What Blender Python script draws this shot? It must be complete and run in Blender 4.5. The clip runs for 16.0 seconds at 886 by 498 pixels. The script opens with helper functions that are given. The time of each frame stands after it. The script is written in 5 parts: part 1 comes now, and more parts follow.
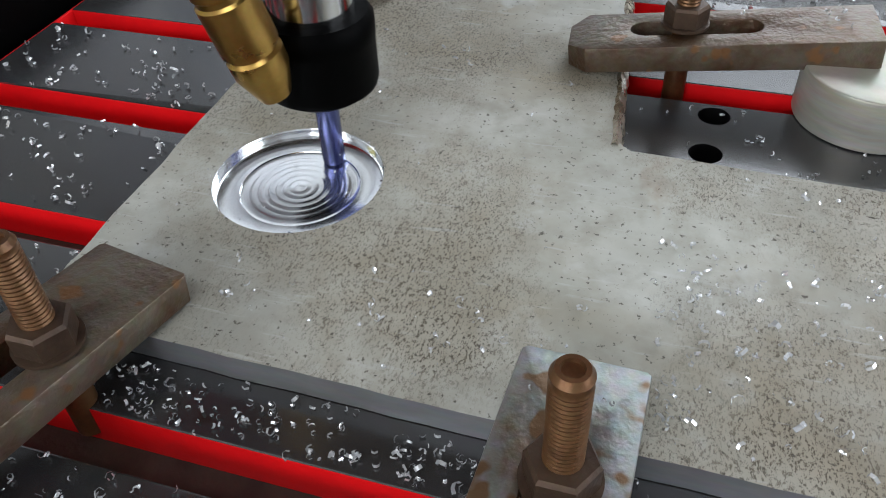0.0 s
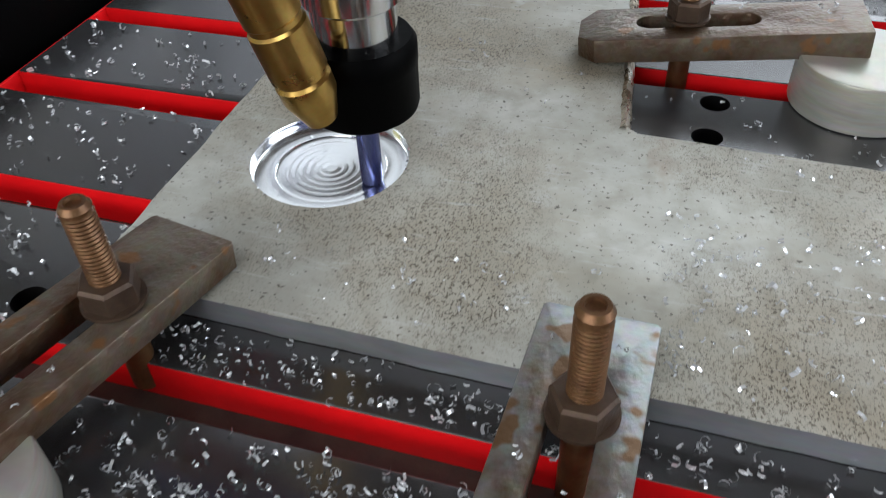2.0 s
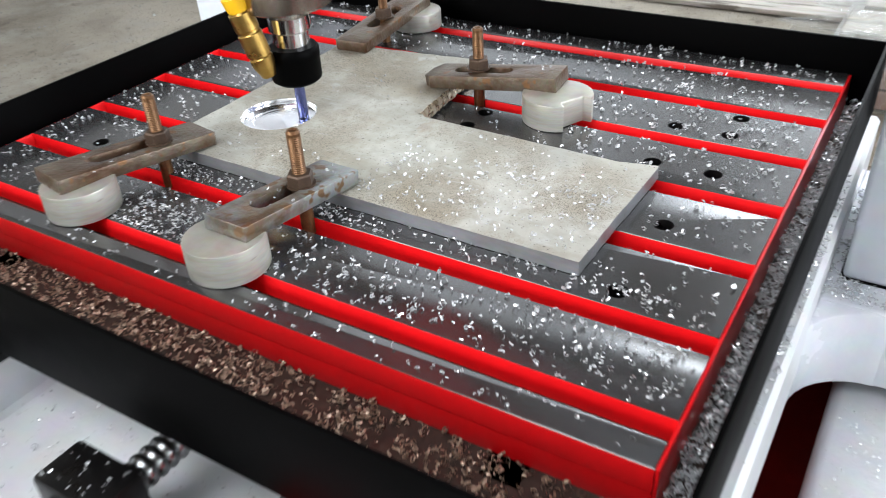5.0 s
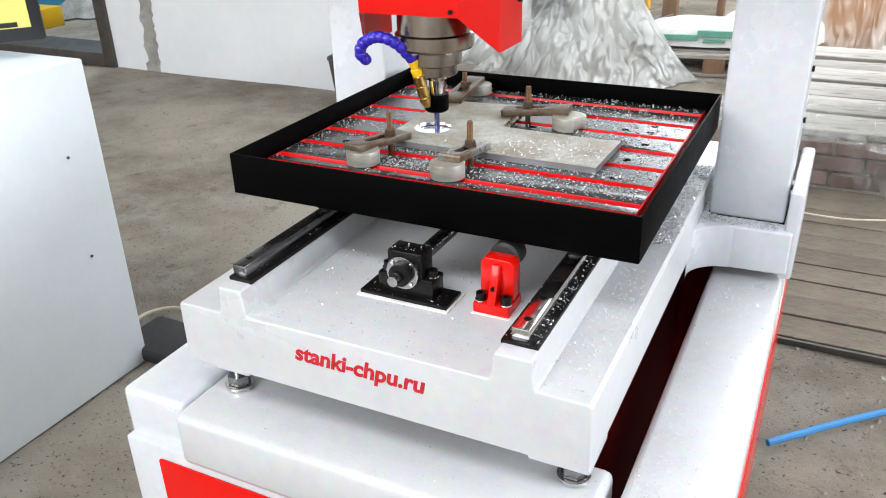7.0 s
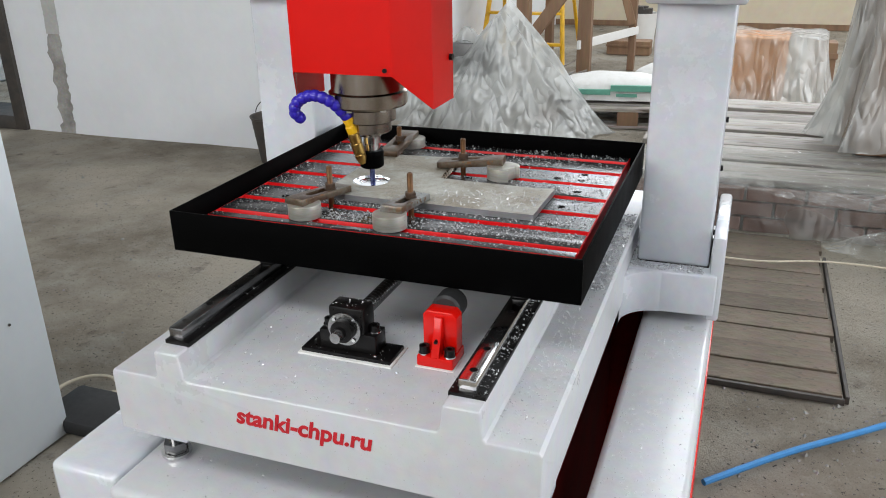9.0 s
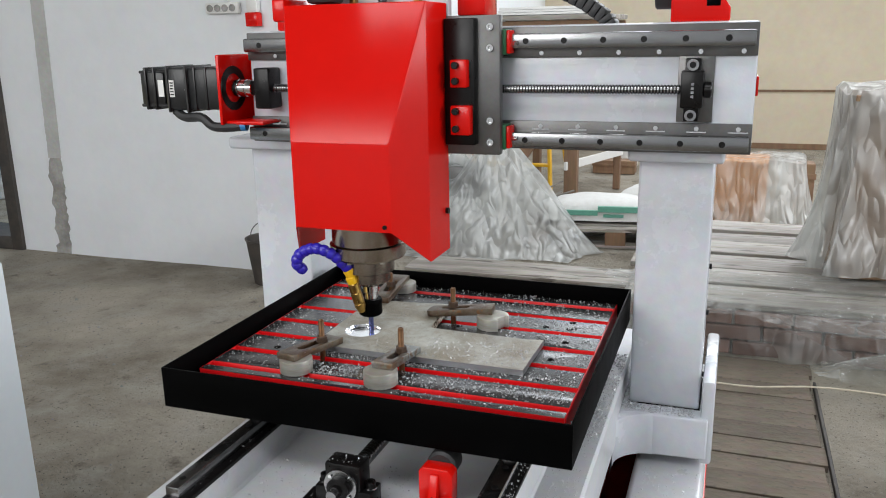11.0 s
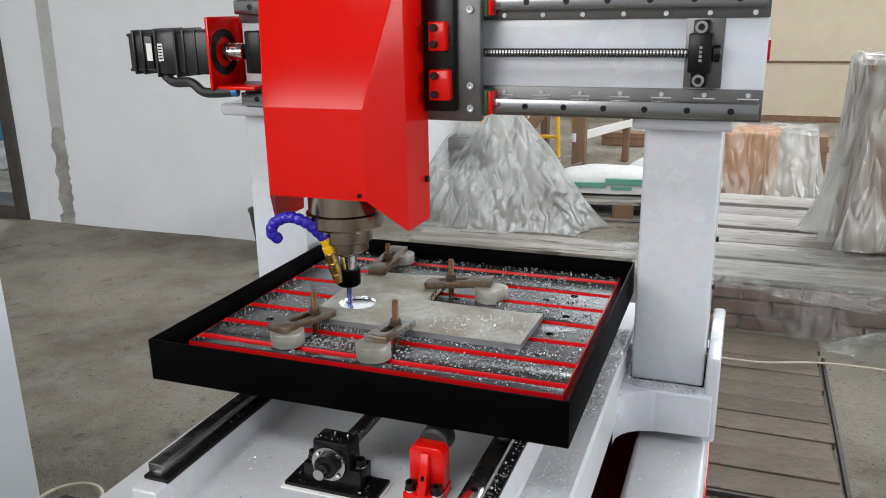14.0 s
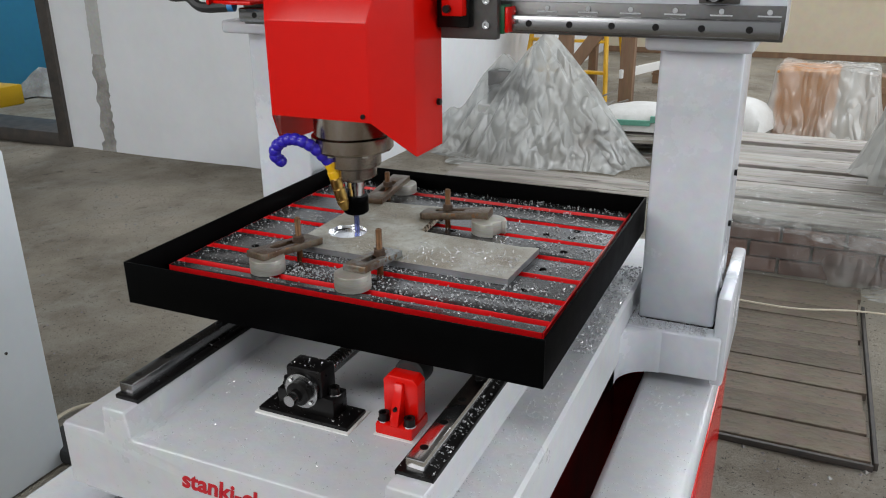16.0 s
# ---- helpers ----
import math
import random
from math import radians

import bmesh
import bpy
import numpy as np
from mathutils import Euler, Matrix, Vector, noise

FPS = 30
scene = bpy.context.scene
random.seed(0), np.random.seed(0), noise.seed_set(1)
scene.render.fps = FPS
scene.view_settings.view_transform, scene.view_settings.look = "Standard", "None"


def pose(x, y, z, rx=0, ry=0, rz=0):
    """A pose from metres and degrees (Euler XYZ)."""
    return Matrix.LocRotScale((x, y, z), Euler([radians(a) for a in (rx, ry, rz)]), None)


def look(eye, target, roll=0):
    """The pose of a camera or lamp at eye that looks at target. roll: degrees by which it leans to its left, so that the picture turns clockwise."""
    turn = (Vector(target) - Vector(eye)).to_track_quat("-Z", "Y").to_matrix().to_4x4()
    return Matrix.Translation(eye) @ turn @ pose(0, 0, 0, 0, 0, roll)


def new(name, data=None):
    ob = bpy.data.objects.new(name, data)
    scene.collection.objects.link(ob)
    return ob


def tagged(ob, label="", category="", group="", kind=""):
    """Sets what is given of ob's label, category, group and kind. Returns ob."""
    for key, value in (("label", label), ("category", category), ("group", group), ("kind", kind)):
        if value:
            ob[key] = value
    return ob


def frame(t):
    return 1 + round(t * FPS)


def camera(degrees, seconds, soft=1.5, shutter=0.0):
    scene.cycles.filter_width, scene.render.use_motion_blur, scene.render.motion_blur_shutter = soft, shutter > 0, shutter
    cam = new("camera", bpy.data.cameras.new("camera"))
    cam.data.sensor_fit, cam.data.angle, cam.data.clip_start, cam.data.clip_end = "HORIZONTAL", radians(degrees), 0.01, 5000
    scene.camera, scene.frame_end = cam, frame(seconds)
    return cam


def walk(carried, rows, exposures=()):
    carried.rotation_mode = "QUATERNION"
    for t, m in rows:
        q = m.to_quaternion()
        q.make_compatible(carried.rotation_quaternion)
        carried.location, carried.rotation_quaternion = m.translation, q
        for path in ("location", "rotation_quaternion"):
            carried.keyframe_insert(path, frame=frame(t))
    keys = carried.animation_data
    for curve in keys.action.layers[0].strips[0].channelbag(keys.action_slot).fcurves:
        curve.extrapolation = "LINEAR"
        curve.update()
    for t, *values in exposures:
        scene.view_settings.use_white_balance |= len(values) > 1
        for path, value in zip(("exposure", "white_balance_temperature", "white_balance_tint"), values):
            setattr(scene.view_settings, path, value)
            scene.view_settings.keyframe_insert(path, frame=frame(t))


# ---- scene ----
cam = camera(57.45, 16.0, soft=0.95, shutter=0.4)
# seconds, eye in metres, yaw, pitch and roll in degrees; z = 0 is the top of the work table
ROWS = [
    (0.0, 0.3559, -0.0250, 0.2136, 16.96, -42.26, 1.97),
    (0.5, 0.3550, -0.0282, 0.2140, 16.97, -42.21, 1.62),
    (1.0, 0.3539, -0.0317, 0.2181, 16.94, -42.18, 1.86),
    (1.5, 0.3531, -0.0299, 0.2198, 16.88, -42.22, 1.82),
    (2.0, 0.3545, -0.0289, 0.2212, 16.81, -41.84, 1.95),
    (2.5, 0.3550, -0.0339, 0.2226, 17.21, -41.37, 2.02),
    (3.0, 0.3691, -0.0229, 0.2249, 18.93, -40.75, 2.58),
    (3.5, 0.4310, -0.0453, 0.2310, 21.13, -39.60, 2.87),
    (4.0, 0.4971, -0.1281, 0.2635, 24.48, -37.64, 3.45),
    (4.5, 0.6102, -0.2145, 0.2867, 28.38, -35.72, 3.43),
    (5.0, 0.7270, -0.2938, 0.3189, 31.36, -33.59, 3.00),
    (5.2, 0.7498, -0.3705, 0.3368, 31.24, -32.31, 2.73),
    (7.3, 0.8974, -1.1447, 0.4841, 24.67, -25.04, 1.39),
    (7.5, 0.8757, -1.1501, 0.4785, 23.83, -24.33, 1.32),
    (8.0, 0.8600, -1.1314, 0.4718, 21.97, -23.32, 1.12),
    (8.5, 0.8737, -1.1270, 0.4783, 20.73, -22.81, 1.04),
    (9.0, 0.8731, -1.1188, 0.4821, 20.25, -22.29, 1.10),
    (9.5, 0.8638, -1.1141, 0.4884, 19.96, -20.81, 1.06),
    (10.0, 0.8616, -1.1270, 0.5261, 19.73, -18.41, 1.05),
    (10.2, 0.8638, -1.1353, 0.5411, 19.62, -17.37, 1.05),
    (12.3, 0.8790, -1.1295, 0.5749, 19.71, -13.66, 1.16),
    (12.5, 0.8752, -1.1260, 0.5709, 19.60, -13.93, 1.00),
    (13.0, 0.8824, -1.1120, 0.5650, 19.79, -14.82, 1.06),
    (13.5, 0.8828, -1.0950, 0.5570, 20.07, -15.73, 0.94),
    (14.0, 0.8786, -1.0800, 0.5501, 20.26, -16.60, 0.91),
    (14.5, 0.8809, -1.0759, 0.5451, 20.57, -17.53, 0.85),
    (15.0, 0.8953, -1.0697, 0.5406, 21.48, -18.40, 0.87),
    (15.5, 0.9318, -1.0456, 0.5310, 22.96, -19.55, 0.86),
    (16.0, 0.9500, -0.9923, 0.5078, 24.11, -20.82, 0.60),
]
EXPOSURES = [(0, -0.22, 6120, 8), (3, -0.12, 6120, 8), (4, 0.06, 6200, 8.5), (5.2, 0.68, 6250, 8.5), (6.2, 0.5, 6350, 9), (7.3, 0.4, 6380, 9), (7.6, 0.2, 6380, 9), (8, -0.16, 6380, 9),
             (9, -0.16, 6380, 9), (10, -0.28, 6380, 9), (11.2, -0.2, 6380, 9), (12.5, -0.13, 6380, 9), (14.5, -0.22, 6380, 9), (16, -0.45, 6380, 9)]
walk(cam, [(t, pose(x, y, z, 90 + pitch, roll, yaw)) for t, x, y, z, yaw, pitch, roll in ROWS], EXPOSURES)

# ---- light ----
world = bpy.data.worlds.new("world")
scene.world = world
world.use_nodes = True
wn = world.node_tree
sky = wn.nodes.new("ShaderNodeTexSky")
sky.sky_type, sky.sun_disc = "NISHITA", False
sky.sun_elevation, sky.sun_rotation = radians(40), radians(200)
wn.nodes["Background"].inputs["Strength"].default_value = 0.1
wn.links.new(sky.outputs["Color"], wn.nodes["Background"].inputs["Color"])


def window_light(x, y, z, w, h, target, power, color=(1.0, 0.98, 0.95)):
    """Area lamp for daylight through an unseen window or roof opening of w by h metres."""
    data = bpy.data.lights.new("window_light", "AREA")
    data.shape, data.size, data.size_y, data.energy, data.color = "RECTANGLE", w, h, power, color
    ob = new("window_light", data)
    ob.matrix_world = look((x, y, z), target)
    return ob


FLOOR = -0.87
CEIL = 3.6
window_light(6.35, 1.0, 1.75, 6.0, 2.2, (0.0, 1.0, 0.6), 340, (0.97, 0.98, 1.0))
window_light(2.0, 9.85, 2.55, 7.0, 1.3, (1.5, 4.0, 1.2), 260, (0.94, 0.97, 1.0))
window_light(-2.1, -4.85, 2.0, 5.0, 1.7, (-1.6, 0.0, 0.4), 230, (1.0, 0.98, 0.95))
# unseen roof light, added to brighten the table's front face and the cover
window_light(0.2, -2.0, CEIL + 0.15, 3.0, 1.6, (0.2, -2.0, 0.0), 100, (0.98, 0.99, 1.0))
window_light(-4.9, 4.8, CEIL + 0.15, 1.4, 1.6, (-4.9, 4.8, 0.0), 150, (0.96, 0.98, 1.0))
window_light(1.95, 4.5, CEIL + 0.15, 3.3, 4.0, (1.95, 4.5, 0.0), 260, (0.96, 0.98, 1.0))


# ---- materials ----
def mat(name, color, rough=0.5, metal=0.0, color2=None, scale=30.0, amount=0.5, bump=0.0, bump_scale=80.0, coat=0.0, spec=0.5,
        stretch=(1, 1, 1), fine=None, rough_var=0.1, vary=0.0):
    """A surface with mottling at two scales, varied gloss and fine relief, in metres of the object's own space."""
    m = bpy.data.materials.new(name)
    m.use_nodes = True
    nt = m.node_tree
    n, l = nt.nodes, nt.links
    b = n["Principled BSDF"]
    b.inputs["Roughness"].default_value, b.inputs["Metallic"].default_value = rough, metal
    b.inputs["Coat Weight"].default_value, b.inputs["Specular IOR Level"].default_value = coat, spec
    co = n.new("ShaderNodeTexCoord")
    mp = n.new("ShaderNodeMapping")
    mp.inputs["Scale"].default_value = stretch
    l.new(co.outputs["Object"], mp.inputs["Vector"])
    n1 = n.new("ShaderNodeTexNoise")
    n1.inputs["Scale"].default_value, n1.inputs["Detail"].default_value, n1.inputs["Roughness"].default_value = scale, 6.0, 0.65
    n2 = n.new("ShaderNodeTexNoise")
    n2.inputs["Scale"].default_value, n2.inputs["Detail"].default_value = scale * 9.0, 3.0
    for x in (n1, n2):
        l.new(mp.outputs["Vector"], x.inputs["Vector"])
    ramp = n.new("ShaderNodeValToRGB")
    c2 = color2 or tuple(c * 0.75 for c in color)
    ramp.color_ramp.elements[0].position, ramp.color_ramp.elements[1].position = 0.5 - 0.22 / max(amount, 0.05) * 0.5, 0.5 + 0.22 / max(amount, 0.05) * 0.5
    ramp.color_ramp.elements[0].color, ramp.color_ramp.elements[1].color = (*c2, 1), (*color, 1)
    l.new(n1.outputs["Fac"], ramp.inputs["Fac"])
    mix = n.new("ShaderNodeMixRGB")
    mix.blend_type, mix.inputs["Fac"].default_value = "OVERLAY", 0.25 * amount
    l.new(ramp.outputs["Color"], mix.inputs["Color1"])
    l.new(n2.outputs["Color"], mix.inputs["Color2"])
    out = mix.outputs["Color"]
    if fine:
        # speckles: colour, noise scale, threshold
        n3 = n.new("ShaderNodeTexNoise")
        n3.inputs["Scale"].default_value, n3.inputs["Detail"].default_value = fine[1], 2.0
        l.new(mp.outputs["Vector"], n3.inputs["Vector"])
        r3 = n.new("ShaderNodeValToRGB")
        r3.color_ramp.elements[0].position, r3.color_ramp.elements[1].position = fine[2], fine[2] + 0.05
        l.new(n3.outputs["Fac"], r3.inputs["Fac"])
        mx = n.new("ShaderNodeMixRGB")
        mx.inputs["Color2"].default_value = (*fine[0], 1)
        l.new(r3.outputs["Color"], mx.inputs["Fac"])
        l.new(out, mx.inputs["Color1"])
        out = mx.outputs["Color"]
    if vary:
        oi = n.new("ShaderNodeObjectInfo")
        hs = n.new("ShaderNodeHueSaturation")
        mr = n.new("ShaderNodeMapRange")
        mr.inputs["To Min"].default_value, mr.inputs["To Max"].default_value = 1 - vary, 1 + vary
        l.new(oi.outputs["Random"], mr.inputs["Value"])
        l.new(mr.outputs["Result"], hs.inputs["Value"])
        l.new(out, hs.inputs["Color"])
        out = hs.outputs["Color"]
    l.new(out, b.inputs["Base Color"])
    rr = n.new("ShaderNodeMapRange")
    rr.inputs["To Min"].default_value, rr.inputs["To Max"].default_value = max(rough - rough_var, 0.02), min(rough + rough_var, 1)
    l.new(n1.outputs["Fac"], rr.inputs["Value"])
    l.new(rr.outputs["Result"], b.inputs["Roughness"])
    if bump:
        bn = n.new("ShaderNodeTexNoise")
        bn.inputs["Scale"].default_value, bn.inputs["Detail"].default_value = bump_scale, 5.0
        l.new(mp.outputs["Vector"], bn.inputs["Vector"])
        bp = n.new("ShaderNodeBump")
        bp.inputs["Strength"].default_value, bp.inputs["Distance"].default_value = min(bump, 1.0), 0.3 / bump_scale
        l.new(bn.outputs["Fac"], bp.inputs["Height"])
        l.new(bp.outputs["Normal"], b.inputs["Normal"])
    return m


RED = mat("red_paint", (0.62, 0.006, 0.003), 0.17, 0, (0.56, 0.004, 0.002), 3, 0.3, 0.04, 90, spec=0.26, rough_var=0.04)
RED_T = mat("red_table_paint", (0.72, 0.005, 0.008), 0.33, 0, (0.60, 0.005, 0.008), 25, 0.5, 0.1, 200, spec=0.35)
GREY = mat("light_grey_enamel", (0.60, 0.62, 0.66), 0.26, 0, (0.55, 0.57, 0.61), 5, 0.6, 0.16, 160, coat=0.3, rough_var=0.08)
GREY_D = mat("grey_enamel_dusty", (0.55, 0.56, 0.58), 0.30, 0, (0.50, 0.505, 0.515), 5, 0.5, 0.14, 170, coat=0.2, fine=((0.40, 0.395, 0.385), 260, 0.70))
BLACK = mat("black_enamel", (0.0008, 0.0008, 0.0009), 0.5, 0, (0.0005, 0.0005, 0.0005), 20, 0.4, 0.06, 200, spec=0.03)
BLACK_M = mat("black_oxide_steel", (0.003, 0.003, 0.0035), 0.30, 0.0, (0.006, 0.005, 0.0045), 60, 0.5, 0.1, 300, spec=0.22)
SERVO = mat("satin_black_motor_paint", (0.010, 0.010, 0.011), 0.34, 0, (0.006, 0.006, 0.006), 50, 0.6, 0.25, 250, spec=0.45)
STEEL_D = mat("cast_table_steel", (0.030, 0.031, 0.034), 0.24, 0.0, (0.020, 0.018, 0.016), 22, 0.5, 0.04, 400, stretch=(0.4, 1, 1),
              fine=((0.018, 0.015, 0.012), 160, 0.64), rough_var=0.04, spec=1.0)
STEEL = mat("ground_steel", (0.28, 0.28, 0.285), 0.25, 1.0, (0.24, 0.24, 0.24), 40, 0.4, 0.03, 400, stretch=(0.1, 1, 1), rough_var=0.025)
STEEL_B = mat("brushed_plate_steel", (0.165, 0.165, 0.165), 0.42, 0.9, (0.125, 0.12, 0.115), 18, 0.5, 0.1, 300)
CHROME = mat("bright_steel", (0.72, 0.72, 0.72), 0.14, 1.0, (0.6, 0.6, 0.6), 60, 0.4)
SPINDLE = mat("turned_spindle_steel", (0.40, 0.36, 0.32), 0.24, 1.0, (0.28, 0.22, 0.17), 30, 0.5, 0.05, 200, stretch=(1, 1, 0.3))
ALU_CUT = mat("freshly_milled_aluminium", (0.86, 0.87, 0.88), 0.17, 1.0, (0.78, 0.79, 0.8), 80, 0.4, 0.05, 600)
ALU_SIDE = mat("sawn_aluminium_edge", (0.30, 0.31, 0.33), 0.48, 0.6, (0.20, 0.20, 0.20), 40, 0.6, 0.2, 300, stretch=(0.3, 1, 1))
PUCK = mat("turned_aluminium_block", (0.47, 0.465, 0.425), 0.40, 0.4, (0.31, 0.295, 0.25), 60, 0.7, 0.15, 300, stretch=(0.15, 0.15, 1), fine=((0.18, 0.165, 0.145), 150, 0.66))
RUST = mat("rusty_clamp_steel", (0.135, 0.108, 0.078), 0.38, 0.45, (0.075, 0.038, 0.018), 30, 1.0, 0.7, 260, fine=((0.17, 0.082, 0.032), 75, 0.63))
RUST_G = mat("grey_clamp_steel", (0.25, 0.265, 0.26), 0.34, 0.55, (0.12, 0.085, 0.055), 26, 1.0, 0.35, 260, fine=((0.15, 0.088, 0.045), 70, 0.59))
BOLT = mat("rusted_threaded_rod", (0.19, 0.095, 0.038), 0.38, 0.6, (0.085, 0.04, 0.018), 70, 0.7, 0.2, 400)
NUT = mat("rusted_nut", (0.085, 0.052, 0.032), 0.5, 0.5, (0.05, 0.03, 0.02), 90, 0.7, 0.3, 400)
BRASS = mat("brass", (0.52, 0.34, 0.10), 0.30, 1.0, (0.38, 0.23, 0.06), 60, 0.5, 0.05, 400)
YELLOW = mat("yellow_plastic", (0.80, 0.46, 0.01), 0.30, 0, (0.72, 0.40, 0.01), 60, 0.3)
BLUE = mat("blue_plastic", (0.035, 0.02, 0.42), 0.26, 0, (0.025, 0.015, 0.33), 60, 0.3)
MILL = mat("blue_coated_carbide", (0.05, 0.06, 0.20), 0.22, 0.85, (0.16, 0.18, 0.34), 200, 0.6, stretch=(1, 1, 0.1))
CHIP = mat("aluminium_chips", (0.80, 0.81, 0.82), 0.25, 0.55, (0.62, 0.63, 0.64), 300, 0.4)
TORN = mat("torn_plate_edge", (0.46, 0.40, 0.31), 0.28, 0.8, (0.22, 0.17, 0.11), 140, 0.9, 0.6, 500)
CHIP_B = mat("brown_wet_chips", (0.58, 0.43, 0.33), 0.4, 0.5, (0.30, 0.19, 0.13), 200, 0.7)
TROUGH = mat("oily_tray_floor", (0.045, 0.028, 0.020), 0.45, 0, (0.02, 0.013, 0.01), 60, 0.7, 0.3, 200)
RUBBER = mat("black_rubber", (0.015, 0.015, 0.016), 0.55, 0, (0.022, 0.022, 0.022), 60, 0.4, 0.1, 300)
WHITE_P = mat("white_plastic", (0.74, 0.74, 0.72), 0.4, 0, (0.68, 0.67, 0.64), 20, 0.3)
GREEN = mat("green_seal", (0.01, 0.12, 0.045), 0.4, 0, (0.008, 0.09, 0.03), 30, 0.3)
PLASTER = mat("white_plaster", (0.77, 0.79, 0.81), 0.85, 0, (0.70, 0.715, 0.735), 1.5, 0.5, 0.1, 20, rough_var=0.04)
PLASTER_R = mat("bare_grey_plaster", (0.38, 0.37, 0.35), 0.9, 0, (0.22, 0.21, 0.195), 7, 0.8, 0.5, 30, rough_var=0.04)
BEIGE = mat("beige_wall_panel", (0.66, 0.58, 0.44), 0.7, 0, (0.58, 0.50, 0.37), 1.2, 0.5, 0.1, 15, rough_var=0.05)
BLUE_W = mat("blue_painted_wall", (0.055, 0.27, 0.42), 0.6, 0, (0.045, 0.23, 0.36), 2, 0.4, 0.1, 20)
WOOD = mat("old_grey_planks", (0.34, 0.315, 0.28), 0.62, 0, (0.16, 0.14, 0.12), 9, 0.9, 0.6, 40, stretch=(0.12, 1, 1), vary=0.22, fine=((0.09, 0.075, 0.06), 24, 0.63))
WOOD_D = mat("dark_trodden_planks", (0.155, 0.126, 0.094), 0.85, 0, (0.085, 0.066, 0.048), 4, 0.7, 0.8, 45, stretch=(0.6, 1, 1), vary=0.2, fine=((0.09, 0.075, 0.058), 60, 0.64))
BROWN_C = mat("brown_carton", (0.30, 0.19, 0.11), 0.75, 0, (0.22, 0.14, 0.085), 6, 0.5, 0.1, 40)
PLASTER_G = mat("pale_grey_filler", (0.50, 0.50, 0.485), 0.88, 0, (0.42, 0.42, 0.40), 4, 0.6, 0.3, 30, rough_var=0.04)
WOOD_B = mat("brown_timber", (0.25, 0.15, 0.085), 0.7, 0, (0.16, 0.09, 0.05), 8, 0.7, 0.3, 50, stretch=(1, 1, 0.15), vary=0.12)
BRICK = mat("red_brick", (0.25, 0.145, 0.115), 0.8, 0, (0.16, 0.095, 0.078), 12, 0.7, 0.4, 60, vary=0.2)
CARDB = mat("orange_cardboard", (0.62, 0.25, 0.035), 0.6, 0, (0.52, 0.20, 0.03), 5, 0.4, 0.1, 40)
SACK = mat("woven_white_sack", (0.68, 0.68, 0.66), 0.6, 0, (0.58, 0.57, 0.54), 20, 0.4, 0.3, 120)
CABIN = mat("cabinet_pale_blue_enamel", (0.76, 0.81, 0.84), 0.40, 0, (0.69, 0.74, 0.77), 5, 0.4, 0.1, 250)
DARK = mat("dark_steel_frame", (0.035, 0.033, 0.031), 0.6, 0, (0.065, 0.052, 0.042), 12, 0.6, 0.2, 60)
SCREEN = mat("black_screen_frame", (0.02, 0.021, 0.024), 0.4)
CABLE_B = mat("blue_hose", (0.03, 0.22, 0.52), 0.45)
CABLE_W = mat("cream_cable", (0.62, 0.55, 0.42), 0.5)
PRINT = mat("red_print", (0.55, 0.01, 0.02), 0.45)
GREEN_P = mat("green_print", (0.13, 0.36, 0.27), 0.5, 0, (0.10, 0.30, 0.22), 40, 0.5)
# ceiling out of view, coloured dark so the table reflects little and fill drops
CEILM = mat("dark_unseen_ceiling", (0.16, 0.15, 0.14), 0.9, 0, (0.11, 0.10, 0.095), 1.0, 0.5)


